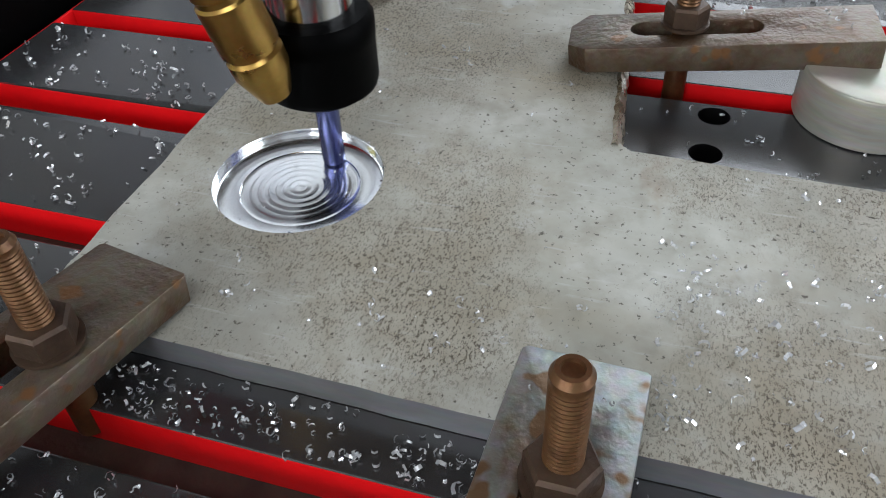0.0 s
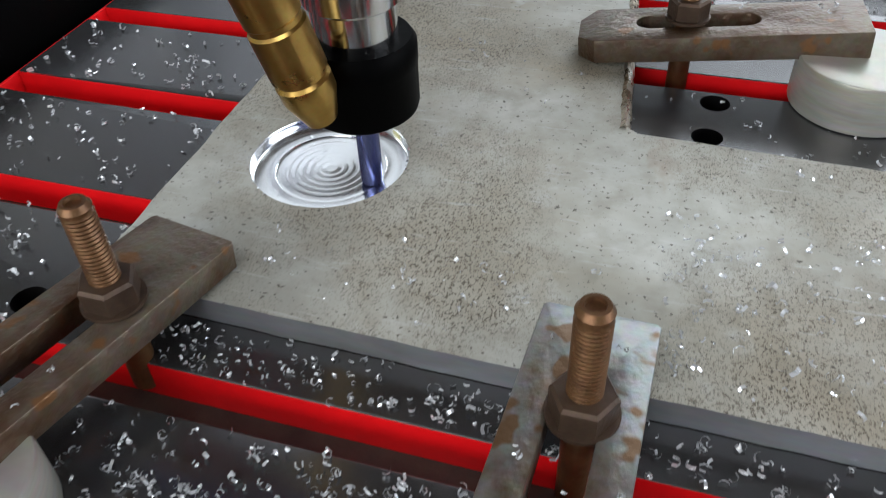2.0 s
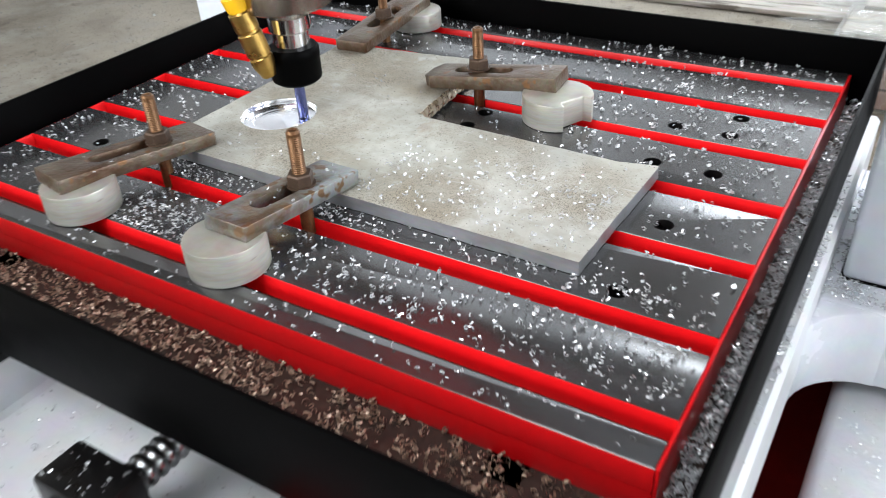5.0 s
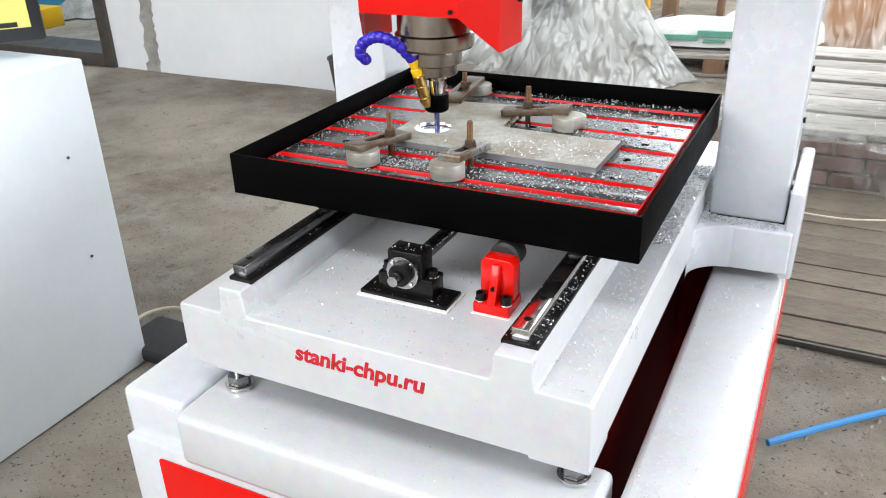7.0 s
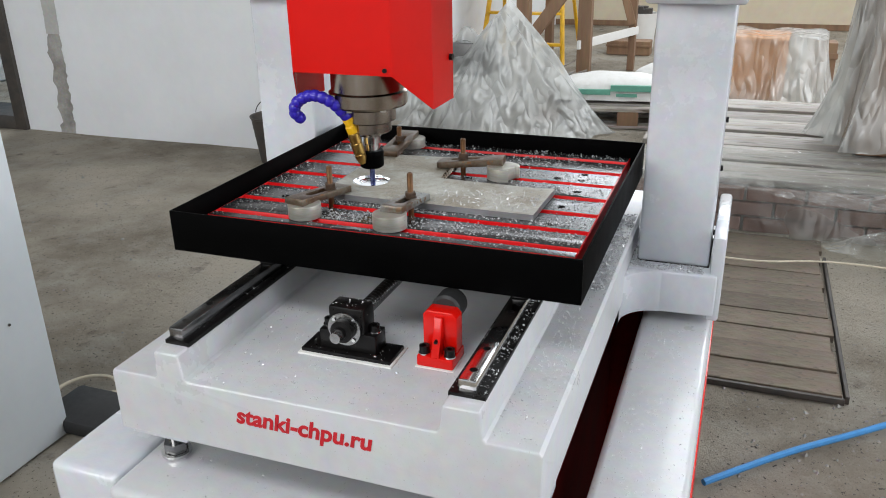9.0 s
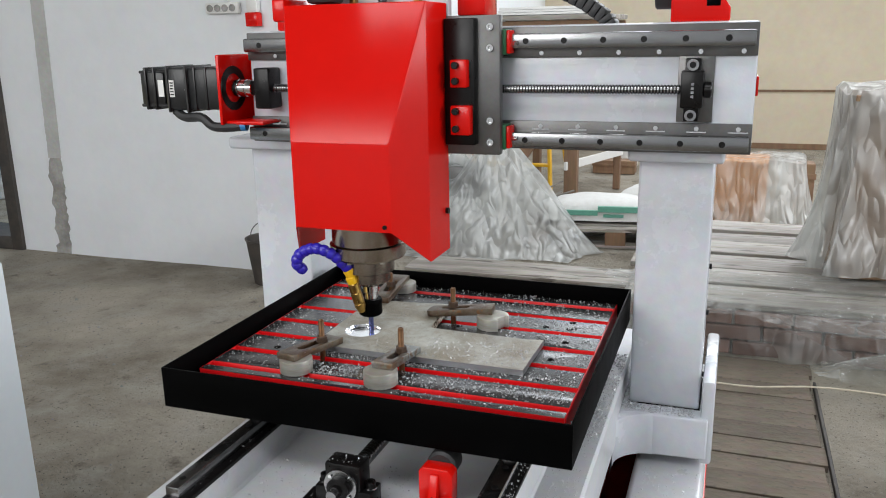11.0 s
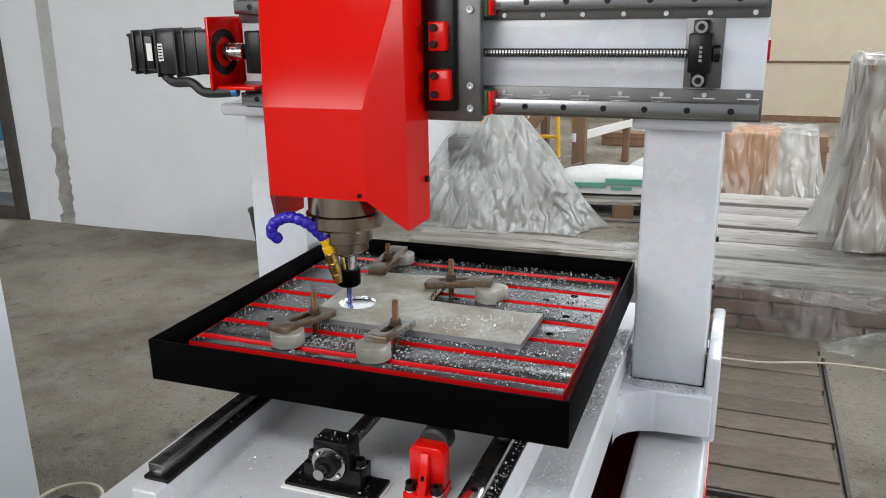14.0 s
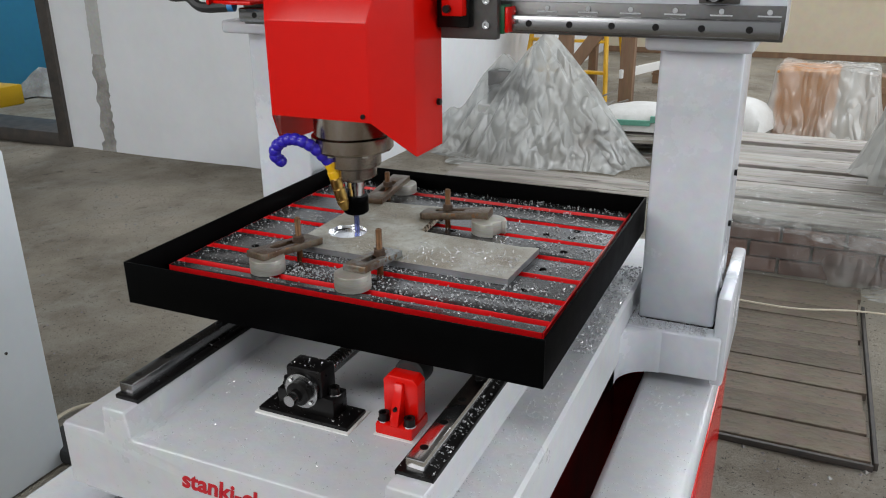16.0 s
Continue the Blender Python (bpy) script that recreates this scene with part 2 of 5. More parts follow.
def plate_metal():
    """Old mill-finish aluminium: clouded oxide stains, brown handling marks and fields of fine dark pits."""
    m = bpy.data.materials.new("stained_aluminium_plate")
    m.use_nodes = True
    n, l = m.node_tree.nodes, m.node_tree.links
    b = n["Principled BSDF"]
    b.inputs["Metallic"].default_value, b.inputs["Roughness"].default_value = 0.15, 0.55
    co = n.new("ShaderNodeTexCoord")

    def field(scale, detail, lo, hi, stretch=(1, 1, 1), rough=0.6):
        mp = n.new("ShaderNodeMapping")
        mp.inputs["Scale"].default_value = stretch
        l.new(co.outputs["Object"], mp.inputs["Vector"])
        t = n.new("ShaderNodeTexNoise")
        t.inputs["Scale"].default_value, t.inputs["Detail"].default_value, t.inputs["Roughness"].default_value = scale, detail, rough
        l.new(mp.outputs["Vector"], t.inputs["Vector"])
        r = n.new("ShaderNodeMapRange")
        r.inputs["From Min"].default_value, r.inputs["From Max"].default_value = lo, hi
        l.new(t.outputs["Fac"], r.inputs["Value"])
        return r.outputs["Result"]

    def blend(fac, c1, c2, k=1.0):
        x = n.new("ShaderNodeMixRGB")
        if k != 1.0:
            mu = n.new("ShaderNodeMath")
            mu.operation = "MULTIPLY"
            mu.inputs[1].default_value = k
            l.new(fac, mu.inputs[0])
            fac = mu.outputs["Value"]
        l.new(fac, x.inputs["Fac"])
        for sock, c in ((x.inputs["Color1"], c1), (x.inputs["Color2"], c2)):
            if isinstance(c, tuple):
                sock.default_value = (*c, 1)
            else:
                l.new(c, sock)
        return x.outputs["Color"]
    col = blend(field(13, 6, 0.35, 0.65), (0.355, 0.35, 0.30), (0.51, 0.512, 0.465))
    col = blend(field(9, 5, 0.50, 0.68, (0.6, 1, 1)), col, (0.29, 0.245, 0.165), 0.8)
    col = blend(field(30, 4, 0.60, 0.70), col, (0.50, 0.51, 0.49), 0.7)
    col = blend(field(70, 5, 0.45, 0.68), col, (0.28, 0.262, 0.21), 0.6)
    col = blend(field(5, 4, 0.48, 0.62), col, (0.27, 0.275, 0.25), 0.55)
    pits = field(1350, 3, 0.515, 0.595, (1, 0.5, 1), 0.7)
    where = field(8, 5, 0.43, 0.58)
    col = blend(where, col, (0.29, 0.245, 0.17), 0.5)
    mu = n.new("ShaderNodeMath")
    mu.operation = "MULTIPLY"
    l.new(pits, mu.inputs[0])
    l.new(where, mu.inputs[1])
    col = blend(mu.outputs["Value"], col, (0.075, 0.058, 0.036), 0.92)
    col = blend(field(420, 3, 0.63, 0.69), col, (0.06, 0.05, 0.036), 0.85)
    col = blend(field(24, 5, 0.66, 0.78, (1, 0.5, 1)), col, (0.22, 0.13, 0.06), 0.5)
    col = blend(field(260, 3, 0.62, 0.70, (0.12, 1, 1)), col, (0.52, 0.52, 0.50), 0.35)
    l.new(col, b.inputs["Base Color"])
    rr = n.new("ShaderNodeMapRange")
    rr.inputs["To Min"].default_value, rr.inputs["To Max"].default_value = 0.46, 0.70
    l.new(field(18, 4, 0.3, 0.7), rr.inputs["Value"])
    l.new(rr.outputs["Result"], b.inputs["Roughness"])
    bp = n.new("ShaderNodeBump")
    bp.inputs["Strength"].default_value, bp.inputs["Distance"].default_value, bp.invert = 0.5, 0.0006, True
    l.new(mu.outputs["Value"], bp.inputs["Height"])
    l.new(bp.outputs["Normal"], b.inputs["Normal"])
    return m


def concrete():
    """Trodden cement floor: broad dark stains, pale dust drifts, crumbs and grit."""
    m = bpy.data.materials.new("dusty_concrete_floor")
    m.use_nodes = True
    n, l = m.node_tree.nodes, m.node_tree.links
    b = n["Principled BSDF"]
    b.inputs["Roughness"].default_value = 0.9
    co = n.new("ShaderNodeTexCoord")

    def field(scale, detail, lo, hi, rough=0.65):
        t = n.new("ShaderNodeTexNoise")
        t.inputs["Scale"].default_value, t.inputs["Detail"].default_value, t.inputs["Roughness"].default_value = scale, detail, rough
        l.new(co.outputs["Object"], t.inputs["Vector"])
        r = n.new("ShaderNodeMapRange")
        r.inputs["From Min"].default_value, r.inputs["From Max"].default_value = lo, hi
        l.new(t.outputs["Fac"], r.inputs["Value"])
        return r.outputs["Result"]

    def blend(fac, c1, c2):
        x = n.new("ShaderNodeMixRGB")
        l.new(fac, x.inputs["Fac"])
        for sock, c in ((x.inputs["Color1"], c1), (x.inputs["Color2"], c2)):
            if isinstance(c, tuple):
                sock.default_value = (*c, 1)
            else:
                l.new(c, sock)
        return x.outputs["Color"]
    col = blend(field(1.1, 7, 0.36, 0.62), (0.225, 0.190, 0.144), (0.48, 0.43, 0.345))
    col = blend(field(3.7, 6, 0.50, 0.72), col, (0.44, 0.41, 0.35))
    col = blend(field(7.0, 6, 0.60, 0.74), col, (0.13, 0.108, 0.084))
    col = blend(field(55, 4, 0.60, 0.70), col, (0.36, 0.34, 0.30))
    col = blend(field(90, 3, 0.62, 0.68), col, (0.07, 0.06, 0.05))
    l.new(col, b.inputs["Base Color"])
    bp = n.new("ShaderNodeBump")
    bp.inputs["Strength"].default_value, bp.inputs["Distance"].default_value = 1.0, 0.026
    l.new(field(17, 9, 0.25, 0.75, 0.8), bp.inputs["Height"])
    l.new(bp.outputs["Normal"], b.inputs["Normal"])
    return m


CONCRETE = concrete()
ALU_PLATE = plate_metal()


def plastic_sheet(low=0.22, high=0.42, crease=0.6):
    """Thin polythene film: mostly clear, milky where it creases, glossy."""
    m = bpy.data.materials.new("clear_polythene_film")
    m.use_nodes = True
    n, l = m.node_tree.nodes, m.node_tree.links
    b = n["Principled BSDF"]
    b.inputs["Base Color"].default_value, b.inputs["Roughness"].default_value = (0.86, 0.87, 0.85, 1), 0.11
    b.inputs["Specular IOR Level"].default_value = 0.9
    tr = n.new("ShaderNodeBsdfTransparent")
    tr.inputs["Color"].default_value = (0.93, 0.94, 0.93, 1)
    mx = n.new("ShaderNodeMixShader")
    tx = n.new("ShaderNodeTexNoise")
    co = n.new("ShaderNodeTexCoord")
    tx.inputs["Scale"].default_value, tx.inputs["Detail"].default_value = 2.2, 2.0
    l.new(co.outputs["Object"], tx.inputs["Vector"])
    rp = n.new("ShaderNodeMapRange")
    rp.inputs["From Min"].default_value, rp.inputs["From Max"].default_value = 0.35, 0.65
    rp.inputs["To Min"].default_value, rp.inputs["To Max"].default_value = low, high
    l.new(tx.outputs["Fac"], rp.inputs["Value"])
    l.new(rp.outputs["Result"], mx.inputs["Fac"])
    l.new(tr.outputs["BSDF"], mx.inputs[1])
    milk = n.new("ShaderNodeBsdfTranslucent")
    milk.inputs["Color"].default_value = (0.86, 0.87, 0.85, 1)
    body = n.new("ShaderNodeMixShader")
    body.inputs["Fac"].default_value = 0.32
    l.new(b.outputs["BSDF"], body.inputs[1])
    l.new(milk.outputs["BSDF"], body.inputs[2])
    l.new(body.outputs["Shader"], mx.inputs[2])

    def ridges(scale, weight, distort):
        """Sharp folds: the absolute slope of a stretched noise."""
        mp = n.new("ShaderNodeMapping")
        mp.inputs["Scale"].default_value = (1.0, 1.0, 0.38)
        l.new(co.outputs["Object"], mp.inputs["Vector"])
        t = n.new("ShaderNodeTexNoise")
        t.inputs["Scale"].default_value, t.inputs["Detail"].default_value, t.inputs["Distortion"].default_value = scale, 1.0, distort
        l.new(mp.outputs["Vector"], t.inputs["Vector"])
        c = None
        for op, v in (("SUBTRACT", 0.5), ("ABSOLUTE", 0.0), ("MULTIPLY", weight)):
            k = n.new("ShaderNodeMath")
            k.operation, k.inputs[1].default_value = op, v
            l.new(c.outputs["Value"] if c else t.outputs["Fac"], k.inputs[0])
            c = k
        return c.outputs["Value"]
    hs = n.new("ShaderNodeMath")
    l.new(ridges(4.2, 1.7, 0.3), hs.inputs[0])
    l.new(ridges(11.0, crease, 0.3), hs.inputs[1])
    bp = n.new("ShaderNodeBump")
    bp.inputs["Strength"].default_value, bp.inputs["Distance"].default_value = 1.0, 0.27
    l.new(hs.outputs["Value"], bp.inputs["Height"])
    l.new(bp.outputs["Normal"], b.inputs["Normal"])
    l.new(mx.outputs["Shader"], n["Material Output"].inputs["Surface"])
    return m


FILM = plastic_sheet(0.36, 0.74, 0.85)
FILM_T = plastic_sheet(0.06, 0.34, 0.8)
# machine red darkened: the shade deep in the frame is put into the colour
GAP_RED = mat("red_paint_gap_shade", (0.20, 0.004, 0.004), 0.8, 0, (0.12, 0.003, 0.003), 8, 0.6, 0.1, 100, spec=0.1)


# ---- mesh helpers ----
def box(x0, x1, y0, y1, z0, z1, bevel=0.0, bm=None, seg=2):
    bm2 = bmesh.new()
    bmesh.ops.create_cube(bm2, size=1.0)
    for v in bm2.verts:
        v.co = Vector(((x0 + x1) / 2 + v.co.x * (x1 - x0), (y0 + y1) / 2 + v.co.y * (y1 - y0), (z0 + z1) / 2 + v.co.z * (z1 - z0)))
    if bevel:
        bmesh.ops.bevel(bm2, geom=bm2.edges[:], offset=bevel, segments=seg, affect="EDGES", profile=0.5)
    return join(bm, bm2)


def join(bm, bm2):
    if bm is None:
        return bm2
    me = bpy.data.meshes.new("tmp")
    bm2.to_mesh(me)
    bm2.free()
    bm.from_mesh(me)
    bpy.data.meshes.remove(me)
    return bm


def turned(profile, m=None, seg=40, bm=None):
    """A lathe shape: profile of (radius, height) from bottom to top, closed at the axis, moved by the pose m."""
    bm2 = bmesh.new()
    rings = []
    for r, z in profile:
        if r < 1e-6:
            rings.append([bm2.verts.new((0, 0, z))])
        else:
            rings.append([bm2.verts.new((r * math.cos(2 * math.pi * i / seg), r * math.sin(2 * math.pi * i / seg), z)) for i in range(seg)])
    for a, b in zip(rings, rings[1:]):
        for i in range(seg):
            j = (i + 1) % seg
            if len(a) == 1 and len(b) == 1:
                continue
            if len(a) == 1:
                bm2.faces.new((a[0], b[j], b[i]))
            elif len(b) == 1:
                bm2.faces.new((a[i], a[j], b[0]))
            else:
                bm2.faces.new((a[i], a[j], b[j], b[i]))
    if m is not None:
        bm2.transform(m)
    return join(bm, bm2)


def rod(p, q, r, seg=16, bm=None, chamfer=0.0):
    p, q = Vector(p), Vector(q)
    d = q - p
    m = Matrix.Translation(p) @ d.to_track_quat("Z", "Y").to_matrix().to_4x4()
    h, c = d.length, chamfer
    prof = [(0, 0), (r - c, 0), (r, c), (r, h - c), (r - c, h), (0, h)] if c else [(0, 0), (r, 0), (r, h), (0, h)]
    return turned(prof, m, seg, bm)


def prism(loops, z0, z1, bm=None, bevel=0.0):
    """A plate from an outline and its holes, lists of (x, y), between two heights."""
    bm2 = bmesh.new()
    edges = []
    for loop in loops:
        vs = [bm2.verts.new((x, y, z0)) for x, y in loop]
        edges += [bm2.edges.new((a, b)) for a, b in zip(vs, vs[1:] + vs[:1])]
    bmesh.ops.triangle_fill(bm2, use_beauty=True, use_dissolve=False, edges=edges)
    g = bmesh.ops.extrude_face_region(bm2, geom=bm2.faces[:])
    bmesh.ops.translate(bm2, verts=[v for v in g["geom"] if isinstance(v, bmesh.types.BMVert)], vec=(0, 0, z1 - z0))
    bmesh.ops.recalc_face_normals(bm2, faces=bm2.faces[:])
    if bevel:
        top = [e for e in bm2.edges if len(e.link_faces) == 2 and abs(e.calc_face_angle(0)) > 0.8]
        bmesh.ops.bevel(bm2, geom=top, offset=bevel, segments=2, affect="EDGES", profile=0.5)
    return join(bm, bm2)


def circle(cx, cy, r, n=32):
    return [(cx + r * math.cos(2 * math.pi * i / n), cy + r * math.sin(2 * math.pi * i / n)) for i in range(n)]


def slot(cx, cy, length, r, n=10):
    a = [(cx + length / 2 + r * math.cos(t), cy + r * math.sin(t)) for t in [math.pi * (i / n - 0.5) for i in range(n + 1)]]
    b = [(cx - length / 2 - r * math.cos(t), cy - r * math.sin(t)) for t in [math.pi * (i / n - 0.5) for i in range(n + 1)]]
    return a + b


def smooth(bm, angle=35):
    for fc in bm.faces:
        fc.smooth = True
    for e in bm.edges:
        if len(e.link_faces) != 2 or e.calc_face_angle(0) > radians(angle):
            e.smooth = False


def part(name, bm, material, parent=None, label="", m=None, soft=True):
    """Links a bmesh as one mesh object under a thing or a part."""
    bmesh.ops.recalc_face_normals(bm, faces=bm.faces[:])
    if soft:
        smooth(bm)
    me = bpy.data.meshes.new(name)
    bm.to_mesh(me)
    bm.free()
    for x in (material if isinstance(material, (list, tuple)) else [material]):
        me.materials.append(x)
    ob = new(name, me)
    if parent is not None:
        ob.parent = parent
    if m is not None:
        ob.matrix_basis = m
    if label:
        ob["label"] = label
    return ob


def shared(name, me, parent, m):
    ob = new(name, me)
    ob.parent = parent
    ob.matrix_basis = m
    return ob


def tube(name, points, r, material, parent=None, label="", seg=8):
    """A bent round cable, hose or wire through the points, smoothed."""
    pts = [Vector(p) for p in points]
    fine = []
    for k in range(len(pts) - 1):
        p0, p1, p2, p3 = pts[max(k - 1, 0)], pts[k], pts[k + 1], pts[min(k + 2, len(pts) - 1)]
        for i in range(8):
            s = i / 8
            fine.append(0.5 * ((2 * p1) + (p2 - p0) * s + (2 * p0 - 5 * p1 + 4 * p2 - p3) * s * s + (3 * p1 - p0 - 3 * p2 + p3) * s ** 3))
    fine.append(pts[-1])
    bm = bmesh.new()
    rings = []
    for k, p in enumerate(fine):
        d = (fine[min(k + 1, len(fine) - 1)] - fine[max(k - 1, 0)]).normalized()
        q = d.to_track_quat("Z", "Y").to_matrix()
        rings.append([bm.verts.new(p + q @ Vector((r * math.cos(2 * math.pi * i / seg), r * math.sin(2 * math.pi * i / seg), 0))) for i in range(seg)])
    for a, b in zip(rings, rings[1:]):
        for i in range(seg):
            bm.faces.new((a[i], a[(i + 1) % seg], b[(i + 1) % seg], b[i]))
    bm.faces.new(rings[0])
    bm.faces.new(rings[-1])
    return part(name, bm, material, parent, label)


def thing(name, label, category, group="", at=(0, 0, 0)):
    ob = new(name)
    ob.location = at
    return tagged(ob, label, category, group)


MOVING = []       # things that ride on the work table
# the cutter's path in the pocket: seconds, angle in degrees, radius
MILLING = [(0, 72.5, .0223), (2.6, 430, .0223), (5.2, 787.5, .0223), (6.3, 985, .017), (7.5, 1277, .006), (8.05, 1457, .008), (8.65, 1637, .009),
           (9.25, 1817, .0135), (10.05, 1997, .0135), (11.2, 2242, .018), (12.3, 2452, .0222), (14.2, 2707.7, .0222), (16, 2950, .0222)]
POCKET = (0.213, 0.2345)


def milling(t):
    """The cutter's offset from the pocket's middle at t seconds."""
    k = 0
    while k < len(MILLING) - 2 and t > MILLING[k + 1][0]:
        k += 1
    n = len(MILLING) - 1

    def slope(i, c):
        a, b = max(i - 1, 0), min(i + 1, n)
        return (MILLING[b][c] - MILLING[a][c]) / (MILLING[b][0] - MILLING[a][0])
    h = MILLING[k + 1][0] - MILLING[k][0]
    s = (t - MILLING[k][0]) / h
    o = [(2 * s ** 3 - 3 * s * s + 1) * MILLING[k][c] + (s ** 3 - 2 * s * s + s) * h * slope(k, c)
         + (3 * s * s - 2 * s ** 3) * MILLING[k + 1][c] + (s ** 3 - s * s) * h * slope(k + 1, c) for c in (1, 2)]
    a = radians(o[0])
    return o[1] * math.cos(a), o[1] * math.sin(a)


# ---- the hall ----
def wall(name, x0, x1, y0, y1, z0, z1, material, label=""):
    return tagged(part(name, box(x0, x1, y0, y1, z0, z1), material, None, label, soft=False), label, "", "", "structure")


def floor_sheet():
    bm = bmesh.new()
    nx, ny = 90, 100
    grid = []
    for j in range(ny + 1):
        row = []
        for i in range(nx + 1):
            x, y = -6.6 + 13.1 * i / nx, -5.0 + 15.0 * j / ny
            z = FLOOR + 0.012 * noise.noise((x * 1.1, y * 1.1, 3)) + 0.006 * noise.noise((x * 4, y * 4, 7)) - 0.004
            row.append(bm.verts.new((x, y, z)))
        grid.append(row)
    for j in range(ny):
        for i in range(nx):
            bm.faces.new((grid[j][i], grid[j][i + 1], grid[j + 1][i + 1], grid[j + 1][i]))
    return tagged(part("floor", bm, CONCRETE), "dusty uneven grey brown concrete floor", kind="structure")


WY = 3.2          # face of the white wall
def hall():
    floor_sheet()
    ceil = part("ceiling", prism([[(-6.6, -5.1), (6.6, -5.1), (6.6, 10.1), (-6.6, 10.1)], [(0.3, 2.5), (3.6, 2.5), (3.6, 6.5), (0.3, 6.5)], [(-5.6, 4.0), (-4.2, 4.0), (-4.2, 5.6), (-5.6, 5.6)], [(-1.3, -2.8), (1.7, -2.8), (1.7, -1.2), (-1.3, -1.2)]], CEIL, CEIL + 0.2), CEILM, soft=False)
    tagged(ceil, "unseen ceiling with roof lights, dark to hold down reflections and fill light", kind="structure")
    # white wall with a doorway at its far left
    wall("wall_white", -3.91, -1.6, WY, WY + 0.3, FLOOR - 0.1, CEIL, PLASTER, "white plastered wall with a bare grey patch")
    wall("wall_white_left", -6.6, -5.55, WY, WY + 0.3, FLOOR - 0.1, CEIL, PLASTER, "white plastered wall beside the doorway")
    wall("wall_white_lintel", -5.55, -3.91, WY, WY + 0.3, 1.35, CEIL, PLASTER, "white plastered wall over the doorway")
    wall("wall_return", -1.9, -1.6, WY + 0.3, 9.9, FLOOR - 0.1, CEIL, PLASTER, "white plastered side wall running to the back")
    wall("wall_west", -6.8, -6.6, -5.1, WY + 0.15, FLOOR - 0.1, CEIL, PLASTER, "white plastered end wall")
    wall("wall_west_blue", -6.8, -6.6, WY + 0.15, 10.1, FLOOR - 0.1, CEIL, BLUE_W, "blue painted end wall of the next room")
    wall("wall_room_end", -6.6, -1.9, 6.2, 6.4, FLOOR - 0.1, CEIL, BLUE_W, "blue painted wall of the next room")
    # back wall, beige, with a high band of window
    wall("wall_back", -1.6, 6.6, 9.9, 10.1, FLOOR - 0.1, 1.85, BEIGE, "beige panelled back wall")
    wall("wall_back_top", -1.6, 6.6, 9.9, 10.1, 3.25, CEIL, PLASTER, "white strip over the back windows")
    wall("wall_back_rail", -1.6, 6.6, 9.875, 9.9, -0.16, -0.135, WOOD_B, "thin brown joint rail on the back wall")
    wall("baseboard", -1.6, 6.6, 9.88, 9.9, FLOOR, FLOOR + 0.07, WOOD_B, "brown baseboard of the back wall")
    # right wall and front wall with windows
    wall("wall_right_low", 6.4, 6.6, -5.1, 10.1, FLOOR - 0.1, 0.6, PLASTER, "white plastered wall under the windows")
    wall("wall_right_top", 6.4, 6.6, -5.1, 10.1, 2.9, CEIL, PLASTER, "white plastered wall over the windows")
    wall("wall_right_back", 6.4, 6.6, 4.1, 10.1, 0.6, 2.9, PLASTER, "white plastered wall beside the windows")
    wall("wall_right_front", 6.4, 6.6, -5.1, -2.1, 0.6, 2.9, PLASTER, "white plastered wall beside the windows")
    wall("wall_front_low", -6.6, 6.6, -5.1, -4.9, FLOOR - 0.1, 1.1, PLASTER, "white plastered wall under the front windows")
    wall("wall_front_top", -6.6, 6.6, -5.1, -4.9, 2.9, CEIL, PLASTER, "white plastered wall over the front windows")
    wall("wall_front_left", -6.6, -4.7, -5.1, -4.9, 1.1, 2.9, PLASTER, "white plastered wall beside the front windows")
    wall("wall_front_right", 0.5, 6.6, -5.1, -4.9, 1.1, 2.9, PLASTER, "white plastered wall beside the front windows")
    # bare strip where a pipe or partition was torn away
    rng = random.Random(4)
    for name, lo, hi, rag, material, label in (("wall_patch_1", 0.0, 0.68, 1.0, PLASTER_R, "crumbling bare grey plaster at the wall's foot"),
                                               ("wall_patch_2", 0.68, 4.4, 0.12, PLASTER_G, "smooth pale grey filled strip up the white wall")):
        bm = bmesh.new()
        n = int((hi - lo) / 0.025)
        left, right = [], []
        for k in range(n + 1):
            z = lo + (hi - lo) * k / n
            lean = 0.03 * z
            left.append((-3.600 + lean + rag * (0.012 * rng.uniform(-1, 1) - 0.016 * (k % 7 < 3)), z))
            right.append((-3.490 + lean + rag * (0.010 * rng.uniform(-1, 1) + 0.03 * max(0, 0.12 - z)), z))
        for k in range(n):
            bm.faces.new([bm.verts.new((x, WY - 0.004, FLOOR + z)) for x, z in (left[k], right[k], right[k + 1], left[k + 1])])
        bmesh.ops.remove_doubles(bm, verts=bm.verts[:], dist=1e-5)
        g = bmesh.ops.extrude_face_region(bm, geom=bm.faces[:])
        bmesh.ops.translate(bm, verts=[v for v in g["geom"] if isinstance(v, bmesh.types.BMVert)], vec=(0, 0.01, 0))
        tagged(part(name, bm, material, soft=False), label, kind="structure")
    # doorway
    dt = thing("door_frame", "dark rusty steel door frame in the white wall", "door frame", at=(-3.91, WY, FLOOR))
    part("post", box(-0.10, 0.0, -0.03, 0.32, 0, 2.22, 0.004), DARK, dt)
    part("post", box(-1.64, -1.54, -0.03, 0.32, 0, 2.22, 0.004), DARK, dt)
    part("head", box(-1.54, -0.10, -0.03, 0.32, 2.12, 2.22, 0.004), DARK, dt)
    part("threshold", box(-1.54, -0.10, -0.03, 0.32, 0, 0.10, 0.004), DARK, dt)


